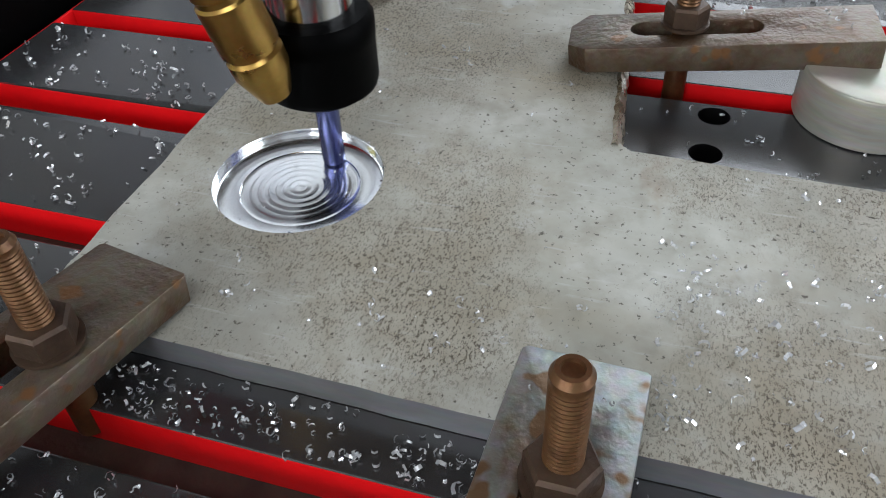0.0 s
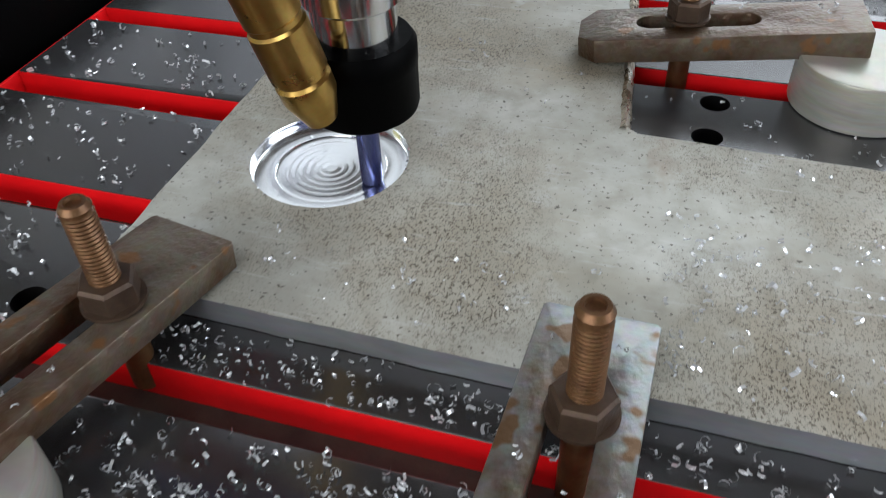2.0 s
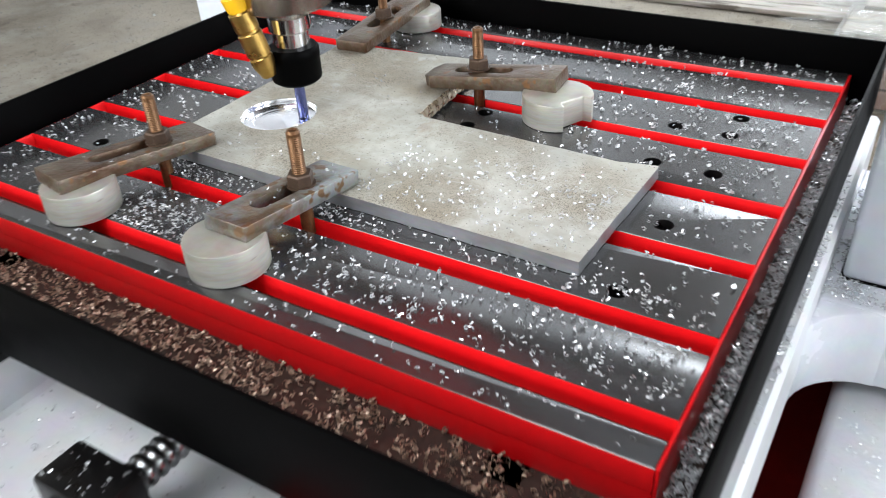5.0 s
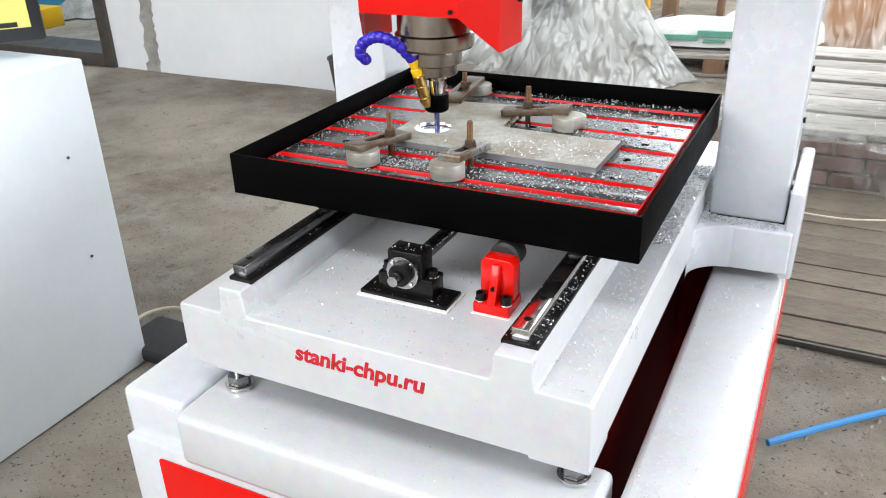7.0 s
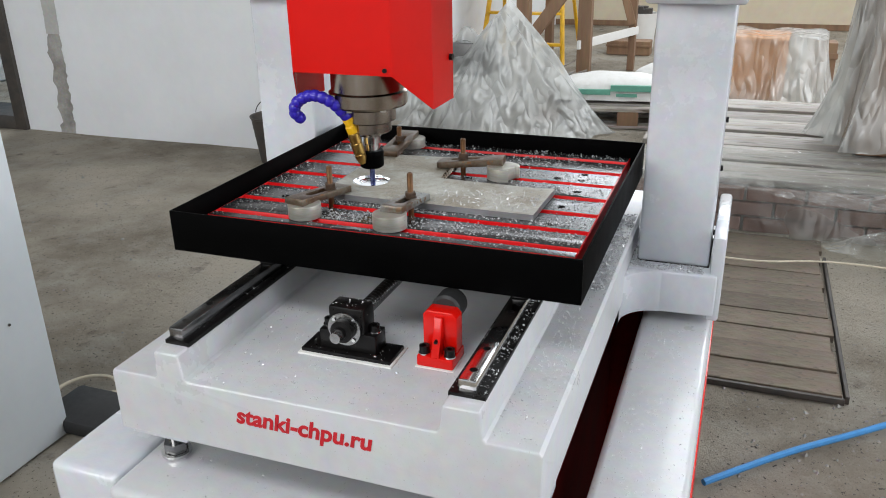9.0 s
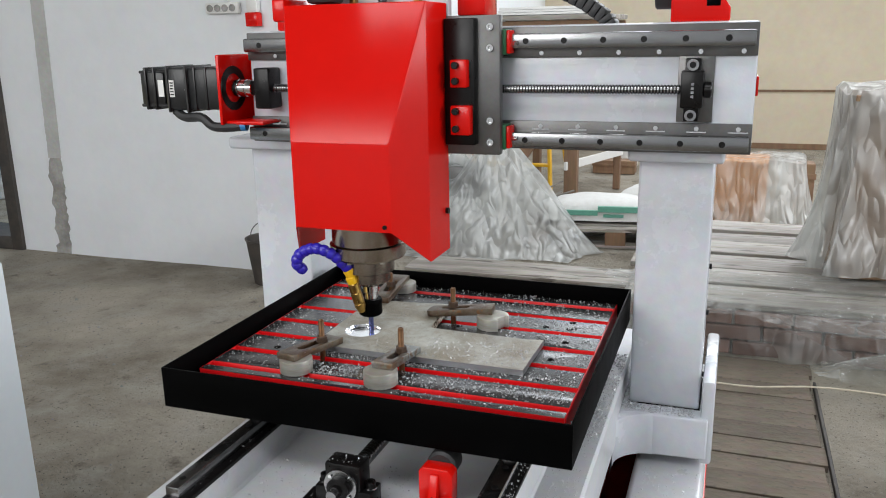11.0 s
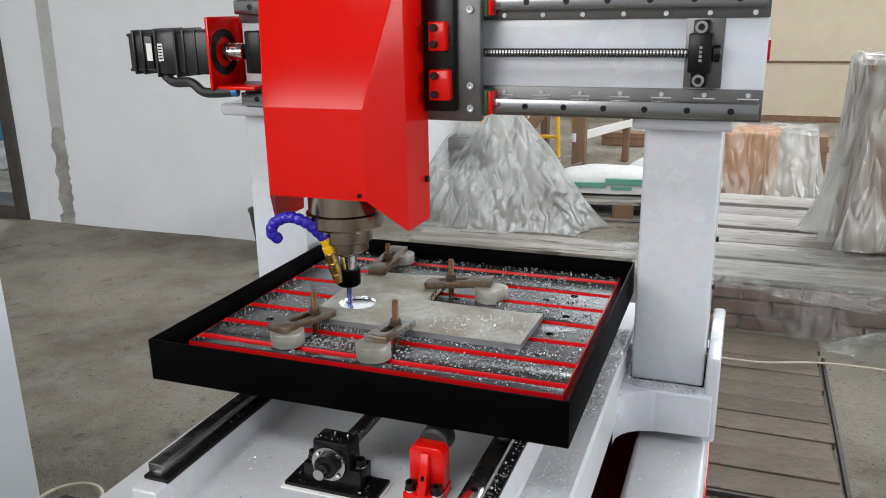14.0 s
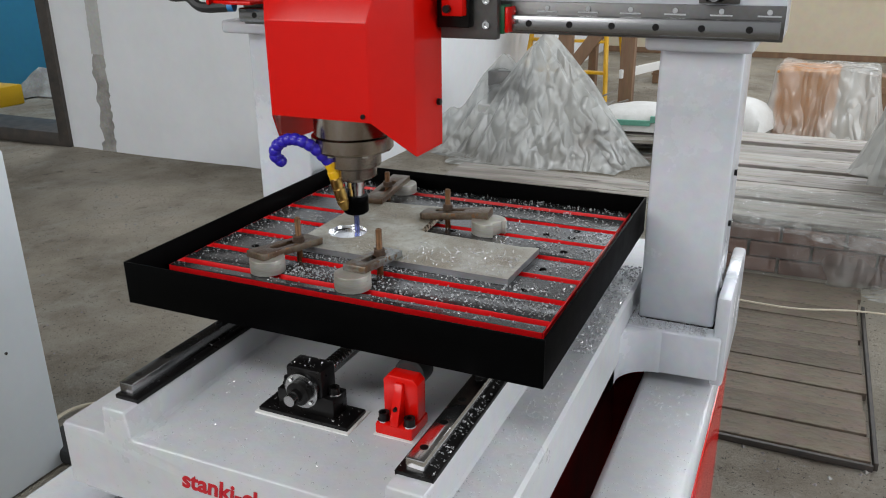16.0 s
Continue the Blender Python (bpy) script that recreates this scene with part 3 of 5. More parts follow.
def film_heap(name, label, cx, cy, rx, ry, h, seed, peaks, base=FLOOR, film=FILM):
    """A heap draped with polythene: uneven cone with folds that run down from its peaks."""
    bm = bmesh.new()
    n, rings = 120, 34
    grid = []
    for j in range(rings + 1):
        s = j / rings
        row = []
        for i in range(n):
            a = 2 * math.pi * i / n
            w = a * 11 + seed + 2.5 * noise.noise((math.cos(a) * 2, math.sin(a) * 2, seed))
            tri = abs((w / math.pi) % 2 - 1) * 2 - 1
            v = a * 23 + seed * 2 + 2 * noise.noise((math.cos(a) * 3, math.sin(a) * 3, seed + 2 + s))
            tri2 = abs((v / math.pi) % 2 - 1) * 2 - 1
            fold = 0.075 * tri * s ** 0.7 + 0.032 * tri2 * s + 0.05 * noise.noise((math.cos(a) * 4 + s * 5, math.sin(a) * 4, seed + s * 4)) * s
            rr = s * (1 + 0.25 * noise.noise((math.cos(a) * 1.3, math.sin(a) * 1.3, seed + 5))) + fold * (0.5 + 0.5 * s)
            x, y = rx * rr * math.cos(a), ry * rr * math.sin(a)
            z = 0.0
            for px, py, pw, ph in peaks:
                d = math.hypot((x - px) / rx, (y - py) / ry)
                z = max(z, ph * max(0.0, 1 - d / pw) ** 0.9)
            z = z + 0.05 * noise.noise((x * 3, y * 3, seed + 9)) * (1 - s) + 0.035 * math.sin(a * 19 + seed) * s * (1 - s) * 3 + 0.015 * noise.noise((x * 11, y * 11, seed))
            row.append(bm.verts.new((cx + x, cy + y, base + max(0.008, h * z * (1 - s ** 6)))))
        grid.append(row)
    for j in range(rings):
        for i in range(n):
            k = (i + 1) % n
            bm.faces.new((grid[j][i], grid[j][k], grid[j + 1][k], grid[j + 1][i]))
    bmesh.ops.remove_doubles(bm, verts=bm.verts[:], dist=1e-4)
    return tagged(part(name, bm, film), label, "plastic sheet")


def sack(name, label, at, rot, size=(0.55, 0.34, 0.13), band=True):
    t = thing(name, label, "sack", "sacks on the pallet", at)
    t.rotation_euler = (0, 0, radians(rot))
    bm = bmesh.new()
    bmesh.ops.create_grid(bm, x_segments=22, y_segments=14, size=0.5)
    top = [v for v in bm.verts]
    for v in top:
        x, y = v.co.x * 2, v.co.y * 2
        e = max(0.0, (1 - abs(x) ** 4)) * max(0.0, (1 - abs(y) ** 4))
        v.co = Vector((x * size[0] / 2, y * size[1] / 2, 0.02 + size[2] * e ** 0.5 + 0.012 * noise.noise((x * 3, y * 3, at[0] * 9 + at[2] * 20))))
    g = bmesh.ops.extrude_face_region(bm, geom=bm.faces[:])
    for v in [v for v in g["geom"] if isinstance(v, bmesh.types.BMVert)]:
        v.co.z = max(0.0, 0.02 - (v.co.z - 0.02) * 0.05)
    part("cloth", bm, SACK, t)
    if band:
        b2 = bmesh.new()
        box(-0.26, -0.02, -size[1] / 2 - 0.004, -size[1] / 2 + 0.03, 0.06, 0.095, 0, b2)
        box(-0.02, 0.28, -size[1] / 2 - 0.004, -size[1] / 2 + 0.03, 0.085, 0.125, 0, b2)
        box(0.02, 0.16, -size[1] / 2 - 0.004, -size[1] / 2 + 0.03, 0.048, 0.068, 0, b2)
        part("print", b2, GREEN_P, t, "green printed bars", soft=False)
    return t


def pallet(at, rot):
    t = thing("pallet", "weathered wooden pallet of open slats on the floor", "pallet", at=at)
    t.rotation_euler = (0, 0, radians(rot))
    for k in range(6):
        part("slat", box(-0.6, 0.6, -0.40 + k * 0.145, -0.40 + k * 0.145 + 0.095, 0.115, 0.137, 0.003), WOOD, t, soft=False)
    for k in range(3):
        for j in range(3):
            part("block", box(-0.6 + k * 0.53, -0.46 + k * 0.53, -0.40 + j * 0.35, -0.30 + j * 0.35, 0.022, 0.115, 0.003), WOOD_B, t, soft=False)
    for j in range(3):
        part("bearer", box(-0.6, 0.6, -0.40 + j * 0.35, -0.30 + j * 0.35, 0, 0.022, 0.002), WOOD, t, soft=False)
    return t


def bucket(at):
    t = thing("bucket", "dark grey metal bucket with a wire handle", "bucket", at=at)
    part("body", turned([(0, 0), (0.10, 0), (0.105, 0.004), (0.14, 0.27), (0.147, 0.275), (0.147, 0.283), (0.137, 0.28), (0.10, 0.012), (0, 0.012)], None, 32), DARK, t)
    pts = [(0.145 * math.cos(a), 0.02, 0.27 + 0.11 * math.sin(a)) for a in [math.pi * i / 10 for i in range(11)]]
    tube("handle", pts, 0.003, STEEL, t)


def platform():
    """Low plank deck with a brick kerb, under polythene."""
    deck = thing("plank_deck", "low deck of worn dark planks on the floor", "deck", at=(0, 0, FLOOR))
    bm = box(-0.62, 0.62, -0.0645, 0.0645, 0, 0.03, 0.002)
    p = part("plank", bm, WOOD_D, deck, soft=False)
    me = p.data
    rng = random.Random(8)
    p.matrix_basis = pose(0.63, 1.27, -0.012)
    for k in range(1, 10):
        shared("plank", me, deck, pose(0.63 + rng.uniform(-.012, .012), 1.27 + k * 0.131, rng.uniform(-.016, -.008), 0, rng.uniform(-.2, .2), rng.uniform(-.8, .8)))
    kerb = thing("steel_edging", "rusty steel angle let into the floor", "edging", at=(0, 0, FLOOR))
    part("bar", box(1.256, 1.268, 1.19, 2.3, 0.0, 0.026, 0.002), DARK, kerb)
    part("bar", box(0.60, 1.256, 1.186, 1.198, -0.004, 0.016, 0.002), DARK, kerb)
    # step of bricks with boards on it
    st = thing("brick_step", "low brick step topped with grey boards", "step", at=(0, 0, FLOOR))
    part("core", box(0.42, 4.6, 2.62, 4.25, 0, 0.215), PLASTER_R, st, soft=False)
    bb = part("brick", box(-0.121, 0.121, 0, 0.03, 0, 0.064, 0.006), BRICK, st, soft=False)
    bb.matrix_basis = pose(0.55, 2.588, 0.0)
    for row in range(3):
        for k in range(16):
            if row == 0 and k == 0:
                continue
            shared("brick", bb.data, st, pose(0.55 + k * 0.254 + (row % 2) * 0.127, 2.588 + rng.uniform(-.004, .004), row * 0.073, 0, 0, rng.uniform(-1, 1)))
    pl = part("board", box(-2.1, 2.1, -0.131, 0.131, 0, 0.030, 0.005), WOOD, st, soft=False)
    pl.matrix_basis = pose(2.54, 2.73, 0.216)
    for k in range(1, 6):
        shared("board", pl.data, st, pose(2.54 + rng.uniform(-.08, .08), 2.73 + k * 0.283, 0.216 + rng.uniform(0, .016), 0, rng.uniform(-.3, .3), rng.uniform(-.5, .5)))


def draped_box(name, label, at, rot, size, seed, inner, inner_label, inner_name):
    """A crate or machine part with polythene thrown over it."""
    t = thing(inner_name, inner_label, inner_name.replace("_", " "), at=at)
    t.rotation_euler = (0, 0, radians(rot))
    sx, sy, sz = size
    xr = sx * (.42 if sz > .8 else .10)
    part("body", box(-sx * .42, xr, -sy * .4, sy * .4, 0, sz * .9, 0.01), inner, t, soft=False)
    part("lid", box(-sx * .43, xr + sx * .01, -sy * .41, sy * .41, sz * .9, sz * .93, 0.004), inner, t, soft=False)
    bm = bmesh.new()
    n, rings = 96, 26
    grid = []
    for j in range(rings + 1):
        s = j / rings
        row = []
        for i in range(n):
            a = 2 * math.pi * i / n
            c, d = math.cos(a), math.sin(a)
            q = (abs(c) ** 6 + abs(d) ** 6) ** (-1 / 6)
            up = min(s / 0.45, 1.0)
            dn = max(0.0, (s - 0.45) / 0.55)
            f = 1 + 0.10 * dn * math.sin(a * 13 + seed) + 0.05 * dn * math.sin(a * 29 + seed * 3) + (0.22 + 0.08 * (sz > 0.8) * dn ** 3) * dn ** 2 * (1 + noise.noise((c * 2, d * 2, seed)))
            x, y = c * q * up * sx * 0.46 * f, d * q * up * sy * 0.46 * f
            z = sz * (0.97 - 0.93 * dn ** 0.9) + 0.03 * noise.noise((x * 5, y * 5, seed)) * (1 - 0.4 * dn)
            row.append(bm.verts.new((x, y, max(0.006, z))))
        grid.append(row)
    for j in range(rings):
        for i in range(n):
            k = (i + 1) % n
            bm.faces.new((grid[j][i], grid[j][k], grid[j + 1][k], grid[j + 1][i]))
    bmesh.ops.remove_doubles(bm, verts=bm.verts[:], dist=1e-4)
    ob = part(name, bm, FILM, None, m=pose(*at, 0, 0, rot))
    return tagged(ob, label, "plastic sheet")


def film_curtain(name, label, x0, x1, y, z0, z1, seed):
    """Polythene that hangs over the step's front in loose folds."""
    bm = bmesh.new()
    n, k = 150, 14
    grid = []
    for j in range(k + 1):
        s = j / k
        row = []
        for i in range(n + 1):
            x = x0 + (x1 - x0) * i / n
            w = 0.018 * math.sin(x * 23 + seed + 2 * noise.noise((x * 2, s * 2, seed))) + 0.02 * noise.noise((x * 7, s * 4, seed))
            row.append(bm.verts.new((x + 0.02 * noise.noise((x * 3, s * 5, seed + 3)), y - 0.03 - 0.05 * s - w * (0.3 + s), z1 + (z0 - z1) * s * (1 - 0.18 * max(0, noise.noise((x * 3, 0, seed)))))))
        grid.append(row)
    for j in range(k):
        for i in range(n):
            bm.faces.new((grid[j][i], grid[j][i + 1], grid[j + 1][i + 1], grid[j + 1][i]))
    return tagged(part(name, bm, FILM_T), label, "plastic sheet")


def scaffold(at):
    """A knocked-together timber stand with a board top and crossed braces."""
    t = thing("timber_stand", "tall brown timber stand with braces and a board top", "stand", at=at)
    for x, y, w in ((-.52, 0, .055), (0, 0, .055), (-.52, .95, .035), (.26, .95, .03)):
        part("post", box(x - w, x + w, y - .05, y + .05, 0, 1.56, .004), WOOD_B, t, soft=False)
    for p, q, w in (((-.50, -.06, .33), (0, -.06, 1.0), .05), ((-.02, .9, 1.3), (.26, .9, .42), .035), ((-.52, .9, .45), (-.06, .9, 1.1), .035)):
        p, q = Vector(p), Vector(q)
        b = box(-(q - p).length / 2, (q - p).length / 2, -.02, .02, -w, w, .003)
        b.transform(Matrix.Translation((p + q) / 2) @ (q - p).to_track_quat("X", "Z").to_matrix().to_4x4())
        part("brace", b, WOOD_B, t, soft=False)
    b = box(-.55, .55, -.012, .012, -.035, .035, .002)
    b.transform(pose(.13, .45, .36, 0, 0, 72))
    part("stretcher", b, WHITE_P, t, "pale painted stretcher", soft=False)
    for k in range(3):
        part("top_board", box(-.80, .30, -.12 + k * .38, .24 + k * .38, 1.56 + .004 * k, 1.60 + .004 * k, .003), WOOD, t, soft=False)
    part("top_rail", box(-.75, .28, -.06, -.02, 1.47, 1.555, .003), WOOD_B, t, soft=False)
    bd = thing("panel_stack", "stack of white panels lying on the timber stand", "panels", at=(at[0] - .27, at[1] + .4, at[2] + 1.609))
    for k in range(3):
        part("panel", box(-.42 + .01 * k, .40 - .02 * k, -.30, .30, k * .022, k * .022 + .02, .002), WHITE_P, bd, soft=False)


def stick_pile(at):
    """Thin laths thrown in a heap."""
    t = thing("lath_pile", "heap of thin grey laths lying on the floor", "laths", at=at)
    rng = random.Random(17)
    for k in range(16):
        p = Vector((rng.uniform(-.28, .28), rng.uniform(-.2, .2), .015 + .008 * k))
        d = Vector((rng.uniform(.5, 1), rng.uniform(-.5, .5), rng.uniform(.0, .35))).normalized() * rng.uniform(.22, .42)
        b = box(-d.length / 2, d.length / 2, -.012, .012, -.005, .005)
        b.transform(Matrix.Translation(p + Vector((0, 0, abs(d.z) / 2))) @ d.to_track_quat("X", "Z").to_matrix().to_4x4())
        part("lath", b, WOOD, t, soft=False)


def step_ladder(at):
    t = thing("step_ladder", "yellow step ladder standing behind the covered heap", "ladder", at=at)
    for s in (-1, 1):
        part("stile", rod((s * .40, 0, 0), (s * .27, .35, 1.5), .022, 8), YELLOW, t)
        part("back_leg", rod((s * .40, .85, 0), (s * .27, .36, 1.5), .018, 8), YELLOW, t)
    for k in range(5):
        z = 0.25 + k * 0.27
        part("tread", box(-.39 + .085 * z, .39 - .085 * z, .35 * z / 1.5 - .04, .35 * z / 1.5 + .04, z - .012, z + .012, .003), YELLOW, t)


def background():
    film_heap("polythene_cover", "clear crumpled polythene sheet draped over a heap", -0.76, 4.3, 0.82, 0.55, 0.80, 2.0,
              [(0.10, 0, 0.80, 1.06), (-0.22, 0.05, 0.62, 0.84), (0.40, -0.1, 0.6, 0.58), (-0.60, 0, 0.5, 0.42)])
    core = thing("stored_boxes", "grey boxes stacked under the polythene", "boxes", at=(-0.75, 4.4, FLOOR))
    part("box", box(-0.36, 0.0, -0.24, 0.2, 0, 0.33, 0.01), PLASTER_G, core)
    part("box", box(-0.32, -0.06, -0.15, 0.15, 0.33, 0.55, 0.01), STEEL_B, core)
    pallet((0.10, 4.75, FLOOR), 8)
    sack("sack", "white woven sack with green print on a pallet", (0.0, 4.70, FLOOR + 0.137), 8, (0.8, 0.4, 0.15))
    sack("sack", "white woven sack bulging beside another on a pallet", (0.42, 4.98, FLOOR + 0.137), -14, (0.7, 0.4, 0.19), False)
    pb = thing("floor_board", "weathered grey board lying on the floor", "board", at=(-0.3, 3.62, FLOOR))
    part("board", box(-.75, .72, -.16, .16, 0, .022, .003), WOOD, pb)
    bucket((-1.74, 3.0, FLOOR))
    platform()
    draped_box("polythene_cover", "clear polythene over an orange carton", (1.06, 5.2, FLOOR + 0.0), -4, (0.70, 0.55, 0.58), 3.0, CARDB,
               "orange brown carton under clear polythene", "carton")
    draped_box("polythene_cover", "milky polythene wrapped round a tall brown carton", (1.72, 3.30, FLOOR + 0.262), 6, (0.80, 0.5, 0.95), 6.0, BROWN_C,
               "tall brown carton wrapped in polythene", "carton")
    film_heap("polythene_sheet", "crumpled clear polythene spread over the brick step", 1.55, 2.72, 1.25, 0.42, 0.10, 7.0,
              [(0.3, 0, 1.0, 0.7), (-0.6, 0, 0.8, 0.6)], FLOOR + 0.252, FILM_T)
    film_heap("polythene_sheet", "loose crumpled polythene on the plank floor", 1.65, 2.42, 0.40, 0.16, 0.16, 11.0, [(0, 0, 1.0, 0.8)], FLOOR + 0.03, FILM_T)
    film_curtain("polythene_sheet", "clear polythene hanging in folds over the brick step", 0.3, 3.2, 2.588, FLOOR + 0.01, FLOOR + 0.262, 5.0)
    scaffold((-0.412, 5.70, FLOOR))
    stick_pile((-0.62, 5.35, FLOOR))
    step_ladder((-1.12, 6.3, FLOOR))
    pail = thing("white_pail", "off-white plastic pail full of dark scrap", "pail", at=(-0.23, 8.0, FLOOR))
    part("body", turned([(0, 0), (.12, 0), (.15, .36), (.157, .36), (.157, .375), (.14, .372), (.12, .30), (0, .30)], None, 28), WHITE_P, pail)
    scrap = bmesh.new()
    rng = random.Random(41)
    for k in range(14):
        x, y, r = rng.uniform(-.09, .09), rng.uniform(-.09, .09), rng.uniform(.02, .045)
        box(x - r, x + r, y - r, y + r, .30, .36 + rng.uniform(0, .09), .004, scrap)
    part("scrap", scrap, DARK, pail, "dark scrap in the pail", soft=False)
    for x, y, w, h in ((1.46, 6.5, .10, .33), (-.30, 7.6, .22, .14)):
        blk = thing("wooden_block", "dark brown wooden block standing on the floor", "block", at=(x, y, FLOOR))
        part("body", box(-w, w, -.1, .1, 0, h, .006), WOOD_B, blk, soft=False)
        part("batten", box(-w - .01, w + .01, -.112, -.102, h * .6, h * .75, .003), WOOD_B, blk, soft=False)
    # things seen through the doorway
    film_heap("film_bale", "grey dusty crumpled bundle behind the doorway", -6.0, 5.25, 0.45, 0.85, 0.32, 4.0, [(0, 0, 1.0, 1.0), (0, .5, 0.6, 0.9), (0, -.5, .6, .9)], FLOOR, PLASTER_R)
    crate = thing("yellow_crate", "yellow plastic crate on the floor", "crate", at=(-5.99, 4.12, FLOOR))
    part("body", box(-.25, .25, -.2, .2, 0, .18, .01), YELLOW, crate)
    # socket strip and fittings high on the wall
    so = thing("socket_strip", "white four-way socket strip on the wall", "socket", at=(-2.055, WY - 0.004, 0.76))
    part("body", box(-.115, .115, -.035, 0, -.032, .032, .008), WHITE_P, so)
    for k in range(4):
        part("socket", turned([(0, 0), (.019, 0), (.021, .004), (.021, .008), (.016, .008), (.014, .003), (0, .003)], pose(-.078 + k * .052, -.035, 0, 90), 20), PLASTER_R, so)
    rs = thing("wall_switch", "red and white switch box on the wall", "switch", at=(-1.84, WY - 0.004, 0.69))
    part("body", box(-.04, .04, -.06, 0, -.04, .04, .006), RED, rs)
    part("cap", box(-.035, .035, -.05, 0, .04, .13, .006), WHITE_P, rs)
    tagged(tube("wall_cable", [(-2.02, WY - .008, .79), (-2.02, WY - .01, .95), (-1.92, WY - .01, 1.02), (-1.84, WY - .01, .82)], .006, WHITE_P), "white cable loop on the wall", "cable")
    tagged(tube("air_hose", [(0.89, 0.668, FLOOR + .016), (1.10, .874, FLOOR + .016), (1.354, 1.09, FLOOR + .016), (2.3, 1.91, FLOOR + .016)], .009, CABLE_B), "blue air hose lying on the floor", "hose")
    tagged(tube("floor_cable", [(0.7, 2.15, FLOOR + .045), (1.0, 2.13, FLOOR + .045), (1.4, 2.22, FLOOR + .04), (2.4, 2.15, FLOOR + .02)], .004, CABLE_W), "thin cream cable across the planks", "cable")
    tagged(tube("coiled_cable", [(-.93 + .095 * math.cos(a), .50 + .10 * math.sin(a), FLOOR + .012 + .002 * a) for a in [i * .5 for i in range(14)]], .006, CABLE_W), "coil of cream cable beside the machine", "cable")
    cc = thing("rubber_mat", "folded black rubber mat on the floor", "mat", at=(-.80, .42, FLOOR))
    part("body", box(-.14, .12, -.10, .08, 0, .05, .015), RUBBER, cc)


def rubble():
    """Crumbs of cement and plaster on the floor."""
    rng = random.Random(31)
    bm = bmesh.new()
    for k in range(900):
        if k < 420:
            x, y = rng.uniform(.9, 2.6), rng.uniform(.2, 1.25)
        else:
            x, y = rng.uniform(-4.2, -.4), rng.uniform(.3, 3.1)
        r = rng.uniform(.003, .011) * (1.6 if rng.random() < .06 else 1)
        p = Vector((x, y, FLOOR + .012 * noise.noise((x * 1.1, y * 1.1, 3)) + .006 * noise.noise((x * 4, y * 4, 7)) - .004))
        vs = [bm.verts.new(p + Vector((r * rng.uniform(.5, 1) * math.cos(a), r * rng.uniform(.5, 1) * math.sin(a), 0))) for a in (0, 1.6, 3.1, 4.7)]
        top = bm.verts.new(p + Vector((rng.uniform(-.3, .3) * r, rng.uniform(-.3, .3) * r, r * rng.uniform(.5, .9))))
        for i in range(4):
            bm.faces.new((vs[i], vs[(i + 1) % 4], top))
    tagged(part("floor_rubble", bm, PLASTER_R, soft=False), "crumbs of plaster and grit on the floor", "rubble", "", "stuff")


hall()
background()
rubble()


# ---- control cabinet and its screen ----
def cabinet():
    c = thing("control_cabinet", "tall pale blue grey steel control cabinet", "cabinet", at=(-1.09, .01, FLOOR))
    part("body", box(-.25, .25, -.33, .33, 0.0, .91, .006), CABIN, c)
    for y, z in ((.22, .40), (.22, .68)):
        part("screw", rod((.249, y, z), (.253, y, z), .004, 10), STEEL, c)
    mo = thing("monitor", "black flat screen with a yellow picture on the cabinet", "monitor", at=(-1.13, .15, FLOOR + .91))
    mo.rotation_euler = (0, 0, radians(52))
    part("foot", turned([(0, 0), (.10, 0), (.10, .008), (.03, .018), (0, .018)], None, 28), SCREEN, mo)
    part("neck", box(-.025, .025, -.015, .015, .016, .06, .004), SCREEN, mo)
    part("casing", box(-.26, .26, -.022, .022, .04, .41, .008), SCREEN, mo)
    sm = bpy.data.materials.new("lit_yellow_screen")
    sm.use_nodes = True
    e = sm.node_tree.nodes["Principled BSDF"]
    e.inputs["Base Color"].default_value = (.3, .28, .08, 1)
    e.inputs["Emission Color"].default_value, e.inputs["Emission Strength"].default_value = (.75, .66, .18, 1), 0.6
    part("display", box(-.23, .23, -.0245, -.0225, .075, .385), sm, mo, soft=False)
    part("status_bar", box(-.20, .20, -.0265, -.0248, .078, .090), SCREEN, mo, soft=False)


cabinet()


# ---- the milling machine ----
machine = thing("milling_machine", "light grey desktop gantry milling machine with red and black parts", "milling machine", at=(0, 0, FLOOR))
machine.location = (0, 0, 0)
SY = 0.2345       # the spindle's axis


